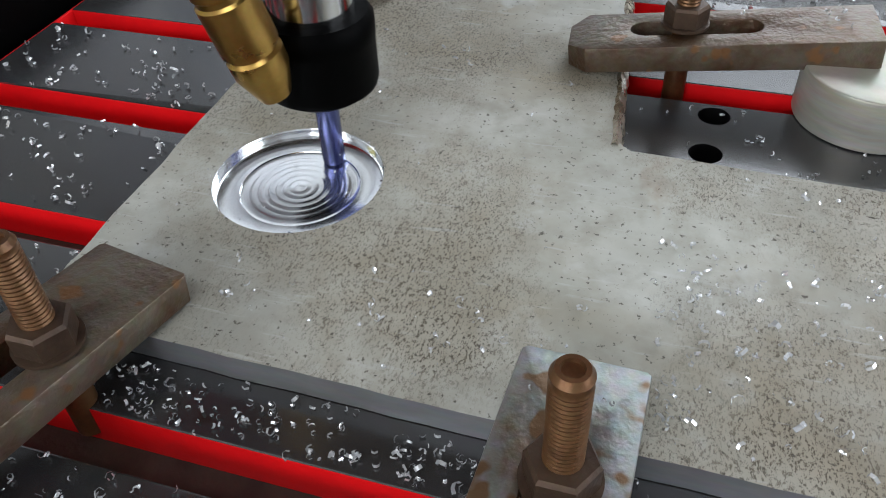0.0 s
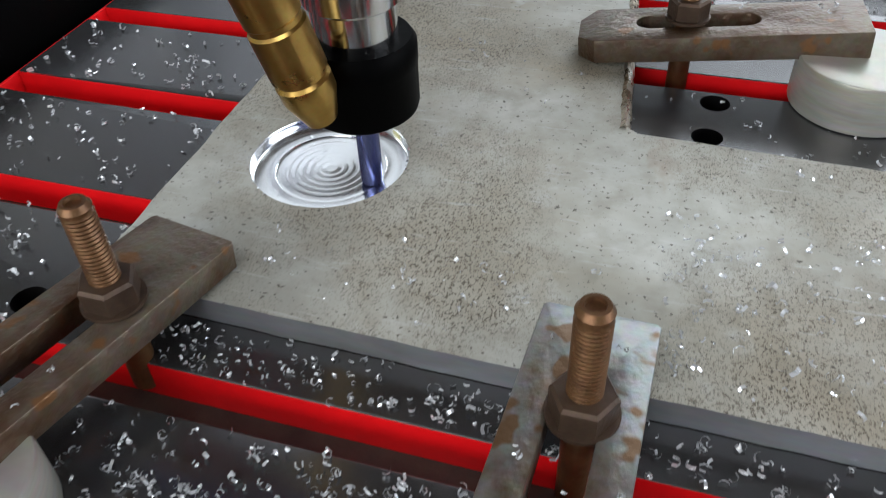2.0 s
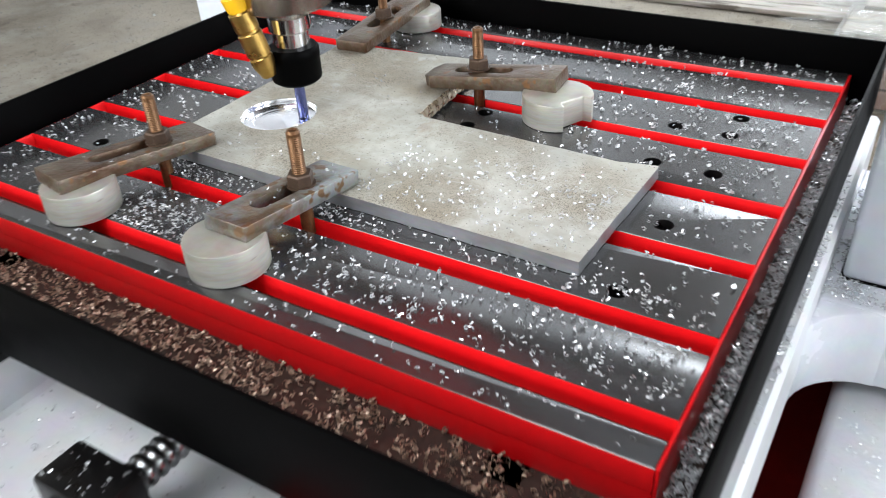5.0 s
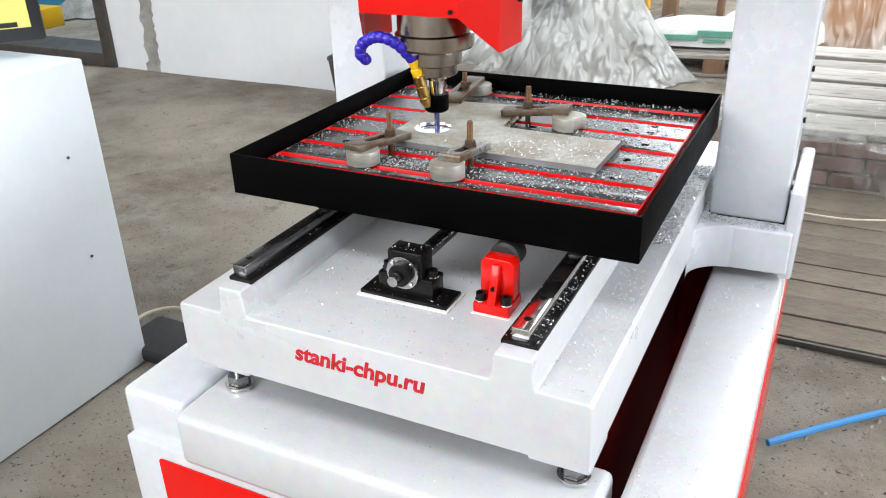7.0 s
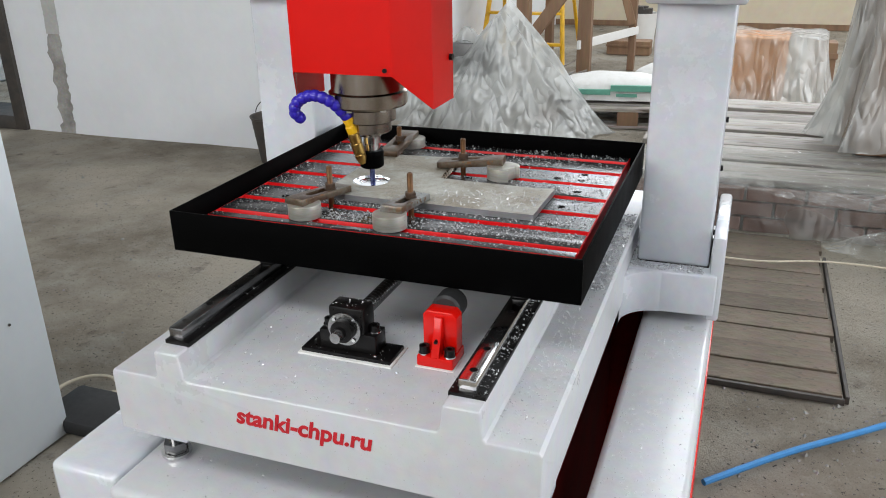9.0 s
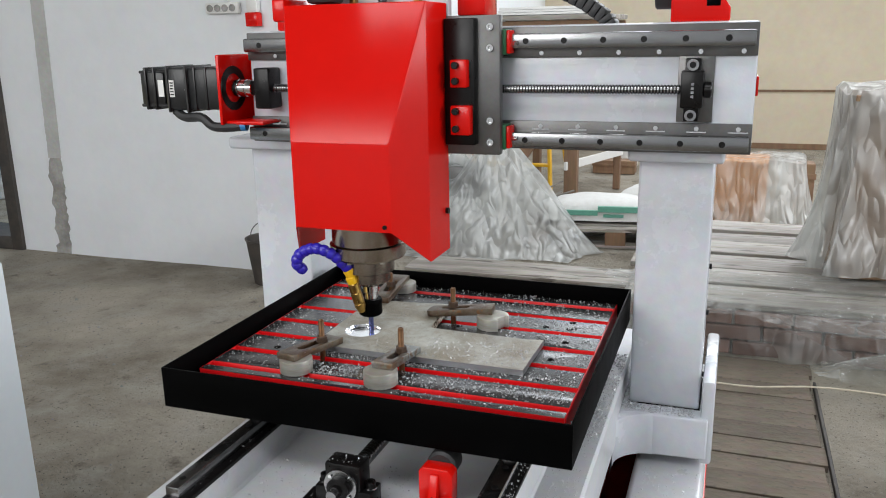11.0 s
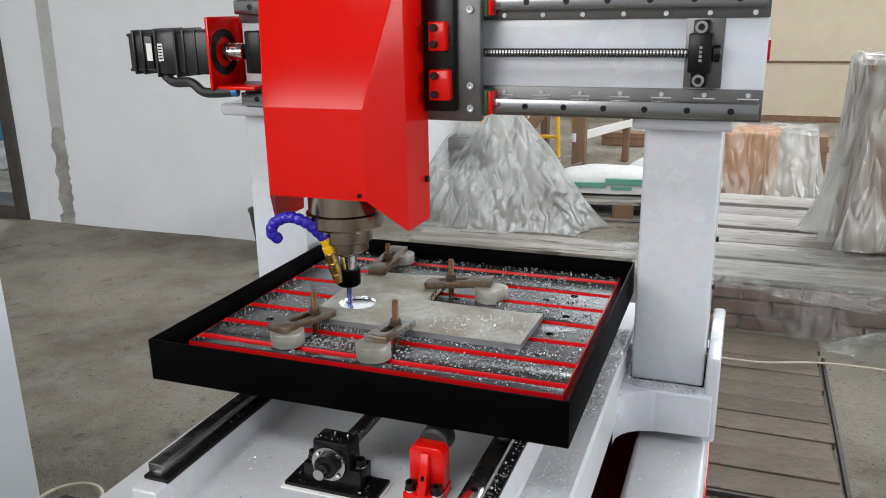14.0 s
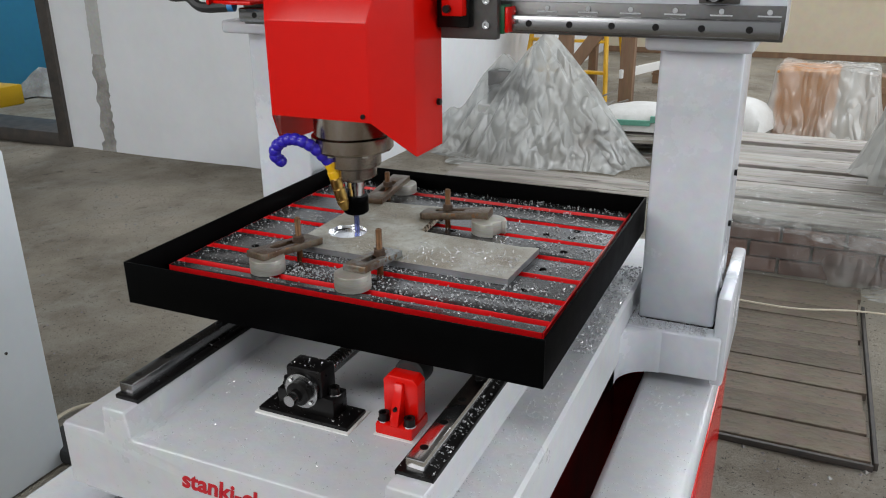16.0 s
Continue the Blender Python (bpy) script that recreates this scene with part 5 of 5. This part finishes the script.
    # what shows over the cover: slide rails, screw, motor
    part("upright_plate", box(-.13, .14, .322, .345, .600, .95, .003), GREY, hd)
    for x in (-.045, .085):
        part("upright_rail", box(x - .006, x + .006, .305, .322, .600, .93, .002), BRASS, hd, "brass coloured guide strip")
    part("upright_screw", turned([(0, 0)] + [(r, z) for k in range(50) for r, z in ((.0075, .002 + k * .006), (.0095, .0035 + k * .006), (.0095, .006 + k * .006))] + [(0, .305)], pose(.02, .300, .62), 16), STEEL, hd)
    part("hose_block", box(-.105, -.05, .23, .29, .63, .70, .01), RUBBER, hd)
    part("side_bracket", box(-.165, -.139, .215, .318, .60, .64, .004), RED, hd)
    curve = [Vector(p) for p in ((.13, .50, .640), (.17, .50, .658), (.22, .50, .664), (.275, .50, .662), (.32, .50, .648), (.365, .50, .625), (.40, .50, .600), (.42, .50, .570))]
    fine = []
    for k in range(len(curve) - 1):
        for i in range(3):
            fine.append(curve[k].lerp(curve[k + 1], i / 3))
    for k in range(len(fine) - 1):
        p, q = fine[k], fine[k + 1]
        b = box(-(q - p).length * .47, (q - p).length * .47, -.028, .028, -.014, .014, .003)
        b.transform(Matrix.Translation((p + q) / 2) @ (q - p).to_track_quat("X", "Z").to_matrix().to_4x4())
        part("chain_link", b, RUBBER, hd)
    part("chain_bracket", box(.145, .20, .36, .44, .606, .69, .003), RED, hd)
    return hd


head = spindle_head()


# ---- the moving work table ----
SLAB_EDGES = [0.0, .038, .1145, .1995, .2840, .3680, .4520, .5375, .573]


def work_table():
    tb = new("work_table")
    tb.parent = machine
    tb["label"] = "slotted steel work table in a black chip tray"
    edges = SLAB_EDGES
    rng = random.Random(2)
    holes = {2: [(.081, .176), (.127, .176), (.127, .131), (.594, .174), (.590, .131), (.081, .131)], 3: [(.594, .262), (.590, .222)], 4: [(.3745, .309), (.3766, .3405), (.55, .312), (.55, .345), (.60, .312)],
             5: [(.593, .387), (.546, .387), (.593, .425)], 6: [(.10, .478), (.15, .478)]}
    for k in range(8):
        y0, y1 = edges[k], (edges[k + 1] - .0175 if k < 7 else edges[8])
        loops = [[(0, y0), (.66, y0), (.66, y1), (0, y1)]]
        for (x, y) in holes.get(k, []):
            if y0 + .0085 < y < y1 - .0085:
                loops.append(circle(x, y, .0075, 20))
        bm = prism(loops, -.0175, 0.0)
        bmesh.ops.bevel(bm, geom=[e for e in bm.edges if e.calc_face_angle(0) > .8 and all(v.co.z > -.001 for v in e.verts) and abs(e.verts[0].co.y - e.verts[1].co.y) < 1e-6 and e.calc_length() > .1],
                        offset=.0012, segments=2, affect="EDGES", profile=.5)
        for fc in bm.faces:
            c = fc.calc_center_median()
            n = fc.normal
            hole_wall = any(math.hypot(c.x - x, c.y - y) < .0085 for x, y in holes.get(k, []))
            fc.material_index = 0 if (n.z > .5) else (2 if hole_wall else 1)
        part("table_slab", bm, [STEEL_D, RED_T, BLACK_M], tb, "dark steel slab with red painted sides")
    part("slot_floor", box(.002, .658, .002, .57, -.032, -.0177), TROUGH, tb, "dark slot floors", soft=False)
    part("front_rail", box(0, .66, .0005, .024, -.0375, -.0177, .0008), RED_T, tb, "red painted front rail")
    part("side_rail", box(.6602, .6625, .001, .572, -.0365, -.0008, .0006), RED_T, tb, "red painted table edge")
    part("side_rail", box(-.0025, -.0002, .001, .572, -.0365, -.0008, .0006), RED_T, tb, "red painted table edge")
    t = .0035
    x0, x1, y0, y1, zt, zb = -.0165, .6885, -.0822, .5845, .0325, -.0390
    part("tray_floor", box(x0 + t, x1 - t, y0 + t, y1 - t, zb + .0, zb + .003), TROUGH, tb, "oily brown tray floor", soft=False)
    part("tray_wall", box(x0, x1, y0, y0 + t, zb, zt, .0008), BLACK, tb)
    part("tray_wall", box(x0, x1, y1 - t, y1, zb, zt, .0008), BLACK, tb)
    part("tray_wall", box(x0, x0 + t, y0 + t, y1 - t, zb, zt, .0008), BLACK, tb)
    part("tray_wall", box(x1 - t, x1, y0 + t, y1 - t, zb, zt, .0008), BLACK, tb)
    for x in (.108, .565):
        part("slide_carriage", box(x, x + .03, -.02, .08, -.074, -.036, .003), BLACK_M, tb)
        part("slide_carriage", box(x, x + .03, .40, .50, -.074, -.036, .003), BLACK_M, tb)
    part("screw_nut", box(.31, .385, .15, .25, -.115, -.036, .004), BLACK_M, tb)
    return tb


table = work_table()


# ---- workpiece, clamps and blocks on the table ----
def ride(ob):
    MOVING.append((ob, ob.matrix_basis.copy()))
    return ob


PT = .0115        # top of the plate


def plate():
    t = thing("aluminium_plate", "stained L-shaped aluminium plate with a milled round pocket", "metal plate")
    rng = random.Random(5)

    def edge(a, b, n, amp):
        out = []
        for i in range(n):
            s = i / n
            dx, dy = b[0] - a[0], b[1] - a[1]
            ln = math.hypot(dx, dy)
            w = rng.uniform(-amp, amp) if i else 0
            out.append((a[0] + dx * s - dy / ln * w, a[1] + dy * s + dx / ln * w))
        return out
    corners = [(.1515, .1400), (.561, .1345), (.5635, .286), (.530, .2795), (.343, .2865), (.3355, .2935), (.3235, .434), (.25, .425), (.1495, .4165)]
    amps = [.0003, .0005, .0006, .0003, .0003, .0008, .0006, .0006, .0006]
    outline = []
    for k, c in enumerate(corners):
        outline += edge(c, corners[(k + 1) % len(corners)], 36 if k in (0, 8) else 12, amps[k])
    r = .0352
    bm = prism([outline, circle(POCKET[0], POCKET[1], r + .0004, 72)], 0.0005, PT)
    for fc in bm.faces:
        fc.material_index = 0 if abs(fc.normal.z) > .5 else 1
    part("plate", bm, [ALU_PLATE, ALU_SIDE], t)
    prof = [(0, .0058)]
    for k in range(22):
        rr = .0012 + k * .00105
        prof += [(rr, .0058 + .00003 * math.sin(k * 1.9)), (rr + .0008, .00584)]
    prof += [(.0250, .0060), (.0254, .0064), (.0262, .0064), (r - .0012, .0061), (r - .0003, .0066), (r, .0075), (r + .0001, PT - .0006), (r + .0005, PT + .0001)]
    bp = turned(prof, pose(POCKET[0], POCKET[1], 0), 96)
    part("milled_pocket", bp, ALU_CUT, t, "bright freshly milled pocket with ring marks")
    bur = bmesh.new()
    rng2 = random.Random(6)
    for k in range(70):
        a = rng2.uniform(0, 2 * math.pi) if k > 25 else rng2.gauss(-.2, .5)
        rr = r + rng2.uniform(.0002, .0012)
        p = Vector((POCKET[0] + rr * math.cos(a), POCKET[1] + rr * math.sin(a), PT))
        vs = [bur.verts.new(p + Vector((rng2.uniform(-1, 1) * .0008, rng2.uniform(-1, 1) * .0008, rng2.uniform(0, .001)))) for i in range(3)]
        bur.faces.new(vs)
    part("burr", bur, ALU_CUT, t, "bright burr round the pocket", soft=False)
    # torn lip along the recess, bent over and bright
    lip = bmesh.new()
    rng3 = random.Random(9)
    prev = None
    for k in range(41):
        q = k / 40
        x, y = .3362 - .0127 * q + .0006 * rng3.uniform(-1, 1), .289 + .146 * q
        out = .0040 + .0022 * noise.noise((q * 9, 2, 1)) + .0007 * rng3.uniform(-1, 1)
        cur = [lip.verts.new(p) for p in ((x - .0016, y, PT + .0003), (x + .0002, y, PT + .0016 + .0009 * noise.noise((q * 14, 5, 1))), (x + out * .7, y, PT - .0012), (x + out, y, .0030 + .001 * rng3.uniform(-1, 1)), (x, y, .0012))]
        if prev:
            for a in range(5):
                lip.faces.new((prev[a], cur[a], cur[(a + 1) % 5], prev[(a + 1) % 5]))
        prev = cur
    part("torn_lip", lip, TORN, t, "bright torn metal lip along the recess")
    return ride(t)


def clamp_bar(name_label, length, width, thick, slot_len, slot_at, slot_r, material, m, hump=False):
    t = thing("clamp_bar", name_label, "clamp", "strap clamps")
    t.matrix_basis = m
    h = width / 2
    ch = .0085 if hump else .0015
    outline = [(-length / 2, -h), (length / 2 - ch, -h)]
    outline += [(length / 2, -h + ch), (length / 2, h - ch)] if ch else []
    outline += [(length / 2 - ch, h), (-length / 2, h)]
    bm = prism([outline, slot(slot_at, 0, slot_len, slot_r)], 0, thick, None, .0008)
    for v in bm.verts:
        if hump and v.co.x > length / 2 - .012 and v.co.z > thick * .5:
            v.co.z -= (v.co.x - (length / 2 - .012)) * .22
        v.co.z += .0004 * noise.noise(v.co * 120)
    part("bar", bm, material, t)
    return ride(t)


def stud(x, y, z_nut, top, label, tilt=(0, 0)):
    t = thing("clamp_stud", label, "bolt", "clamp studs")
    t.matrix_basis = pose(x, y, -.013, tilt[0], tilt[1], 0)
    r = .0054
    prof = [(0, 0), (r, 0)]
    z0 = z_nut + .013
    prof += [(r, z0)]
    k = 0
    while z0 + .0016 * (k + 1) < top + .013 - .003:
        prof += [(r, z0 + .0016 * k + .0004), (r * .94, z0 + .0016 * k + .0012)]
        k += 1
    prof += [(r, top + .011), (r - .0012, top + .013), (r * .55, top + .013), (r * .5, top + .0118), (0, top + .0115)]
    part("rod", turned(prof, None, 22), BOLT, t)
    nb = turned([(r, 0), (.0102, 0), (.0102, .0078), (.0092, .0092), (r, .0092)], pose(0, 0, z_nut + .0135), 6)
    part("nut", nb, NUT, t, soft=False)
    part("washer", turned([(r, 0), (.0112, 0), (.0112, .0014), (r, .0014)], pose(0, 0, z_nut + .012), 28), NUT, t)
    return ride(t)


def puck(x, y, r, h, label, notch=0.0, turn=0):
    t = thing("support_block", label, "metal block", "blocks under the clamps")
    t.matrix_basis = pose(x, y, .0003, 0, 0, turn)
    pts = circle(0, 0, r, 48)
    if notch:
        pts = [p for p in pts if not (p[0] > r * .70 and abs(p[1]) < r * .42)]
        i = max(range(len(pts)), key=lambda k: math.hypot(pts[k][0] - pts[(k + 1) % len(pts)][0], pts[k][1] - pts[(k + 1) % len(pts)][1]))
        pts = pts[:i + 1] + [(r * .62, pts[i][1] * .8), (r * .62, pts[(i + 1) % len(pts)][1] * .8)] + pts[i + 1:]
    part("block", prism([pts], 0, h, None, .0012), PUCK, t)
    return ride(t)


def tilt_pose(tip, rear, z_tip, z_rear):
    """Pose of a bar whose +x end lies at tip, given its underside's heights."""
    d = Vector((tip[0] - rear[0], tip[1] - rear[1], z_tip - z_rear))
    mid = ((tip[0] + rear[0]) / 2, (tip[1] + rear[1]) / 2, (z_tip + z_rear) / 2)
    return Matrix.Translation(mid) @ d.to_track_quat("X", "Z").to_matrix().to_4x4()


plate()
clamp_bar("rusty brown slotted steel clamp on a round block", .142, .040, .0115, .055, .000, .0075, RUST, tilt_pose((.1870, .161), (.163, .025), PT + .0006, .0255))
clamp_bar("grey slotted steel clamp with rust stains", .124, .0395, .0115, .046, -.004, .0075, RUST_G, tilt_pose((.3450, .160), (.3415, .032), PT + .0006, .0268))
clamp_bar("thick rusty slotted steel clamp over the recess", .138, .036, .0135, .046, .010, .0070, RUST, tilt_pose((.304, .360), (.441, .373), PT + .0006, .0255), True)
clamp_bar("rusty slotted clamp beside the spindle", .150, .040, .0115, .050, .000, .0075, RUST, tilt_pose((.176, .398), (.166, .548), PT + .0006, .0215))
stud(.1855, .117, .030, .0715, "rusty threaded stud with a hexagon nut")
stud(.3455, .112, .030, .0740, "rusty threaded stud with a hexagon nut")
stud(.3560, .3660, .033, .072, "rusty threaded stud with a hexagon nut")
stud(.172, .470, .030, .060, "rusty threaded stud with a hexagon nut")
puck(.173, .0415, .0290, .0248, "round turned aluminium block under a clamp")
puck(.3385, .0355, .0292, .0258, "round turned aluminium block under a clamp")
puck(.4430, .3575, .0325, .0250, "round aluminium block with a notch in its rim", 1.0, -25)
puck(.178, .530, .029, .0208, "round turned aluminium block under a clamp")


# ---- chips ----
def curl(bm, p, size, rng):
    """One curled shaving, a strip bent round part of a ring."""
    r, arc, w = size * rng.uniform(.26, .42), rng.uniform(2.0, 4.8), size * rng.uniform(.20, .38)
    h = rng.uniform(0, 2 * math.pi)
    lean = rng.uniform(.1, 1.35)
    u = Vector((math.cos(h), math.sin(h), 0))
    v = Vector((-math.sin(h) * math.cos(lean), math.cos(h) * math.cos(lean), math.sin(lean)))
    ax = u.cross(v) * w * .5
    a0 = rng.uniform(0, 6.28)
    pts = [(u * math.cos(a0 + arc * k / 4) + v * math.sin(a0 + arc * k / 4)) * r * (1 + .12 * k) for k in range(5)]
    low = min(min((q + ax).z, (q - ax).z) for q in pts)
    base = Vector(p) - Vector((0, 0, low))
    prev = None
    for q in pts:
        cur = (bm.verts.new(base + q + ax), bm.verts.new(base + q - ax))
        if prev:
            bm.faces.new((prev[0], cur[0], cur[1], prev[1]))
        prev = cur


def chip(bm, p, size, rng):
    """A shaving, or now and then a small tangle of them."""
    curl(bm, p, size, rng)
    if rng.random() < .28:
        for k in range(rng.choice((1, 2, 3))):
            curl(bm, (p[0] + rng.uniform(-.5, .5) * size, p[1] + rng.uniform(-.5, .5) * size, p[2] + rng.uniform(0, .3) * size), size * rng.uniform(.5, .9), rng)


def chips(name, label, spots, seed, material=None, moving=True):
    """spots: (count, x0, x1, y0, y1, z, size); clustered by noise."""
    rng = random.Random(seed)
    bm = bmesh.new()
    for count, x0, x1, y0, y1, z, size in spots:
        made = 0
        tries = 0
        while made < count and tries < count * 8:
            tries += 1
            x, y = rng.uniform(x0, x1), rng.uniform(y0, y1)
            if noise.noise((x * 26, y * 26, seed)) * .5 + .5 < rng.random() * .95:
                continue
            if abs(z) < 1e-6 and (in_plate(x, y) or any(e - .0175 - .001 < y < e + .001 for e in SLAB_EDGES[1:8])):
                continue
            chip(bm, (x, y, z + .0003), size * rng.uniform(.5, 1.25), rng)
            made += 1
    ob = part(name, bm, material or CHIP, None, soft=False)
    tagged(ob, label, "metal chips", "", "stuff")
    if moving:
        ride(ob)
    return ob


def in_plate(x, y):
    if .15 < x < .5635 and .137 < y < .2865 :
        return True
    return .15 < x < .334 and .137 < y < .43 


chips("table_chips", "bright curled aluminium chips strewn over the table", [
    (680, .27, .655, .028, .135, 0, .0037), (60, .30, .655, .002, .026, 0, .0036), (150, .002, .30, .002, .09, 0, .0034), (260, .002, .15, .09, .36, 0, .0037), (170, .16, .33, .100, .139, 0, .0028), (640, .44, .655, .13, .57, 0, .0042),
    (30, .33, .44, .285, .37, 0, .0026), (280, .002, .45, .43, .57, 0, .0042), (200, .16, .32, .03, .10, 0, .0033), (170, .20, .27, .03, .075, 0, .0030)], 21)
chips("plate_chips", "bright aluminium chips scattered on the plate", [(270, .36, .555, .142, .235, PT, .0039), (34, .40, .555, .22, .275, PT, .0032), (24, .25, .36, .142, .19, PT, .0032), (16, .20, .33, .30, .40, PT, .0028), (10, .21, .28, .148, .19, PT, .0032), (120, .17, .55, .142, .28, PT, .0012)], 22)
chips("clamp_chips", "a few aluminium chips on the clamps", [(12, .325, .360, .05, .10, .0315, .0036), (8, .33, .36, .12, .155, .0265, .0034), (10, .37, .43, .365, .385, .0375, .0032), (6, .16, .19, .04, .09, .032, .0034)], 23)
chips("trough_chips", "brown wet chips lying in the tray's front channel", [(2300, -.012, .684, -.078, -.001, -.0357, .0050), (500, -.012, .684, -.03, -.001, -.0345, .0045)], 24, CHIP_B)
chips("channel_chips", "silver chips heaped in the tray's side channel", [(1300, .664, .684, 0, .575, -.0355, .0050), (900, .664, .684, 0, .575, -.031, .0048), (400, .664, .684, .0, .575, -.026, .0045)], 25)
chips("bed_chips", "fine aluminium chips lying on the machine bed", [
    (520, .16, .54, -.285, -.0, -.1405, .0026), (60, .16, .54, -.285, -.0, -.1405, .0045), (620, .616, .685, -.285, .45, -.1408, .0028), (420, .70, .84, .455, .497, -.1955, .0040), (520, .73, .855, -.34, .44, -.3095, .0028),
    (900, .618, .684, .20, .62, -.1405, .0055), (300, .69, .72, .46, .70, -.1955, .0050), (190, .592, .605, -.26, .30, -.0913, .0034), (90, .555, .565, -.26, .30, -.0913, .0030), (60, .124, .146, -.26, .30, -.0913, .0028),
    (60, .275, .42, -.16, -.107, -.1318, .0024), (30, .32, .376, -.148, -.114, -.0572, .0026), (90, .10, .70, -.36, -.21, -.3095, .0024)], 26, None, False)


# ---- motion ----
def motions():
    steps = [k / 10 for k in range(161)]
    walk(head, [(t, pose(POCKET[0] + milling(t)[0], 0, 0)) for t in steps])
    walk(table, [(t, pose(0, -milling(t)[1], 0)) for t in steps])
    for ob, m in MOVING:
        walk(ob, [(t, pose(0, -milling(t)[1], 0) @ m) for t in steps])


motions()
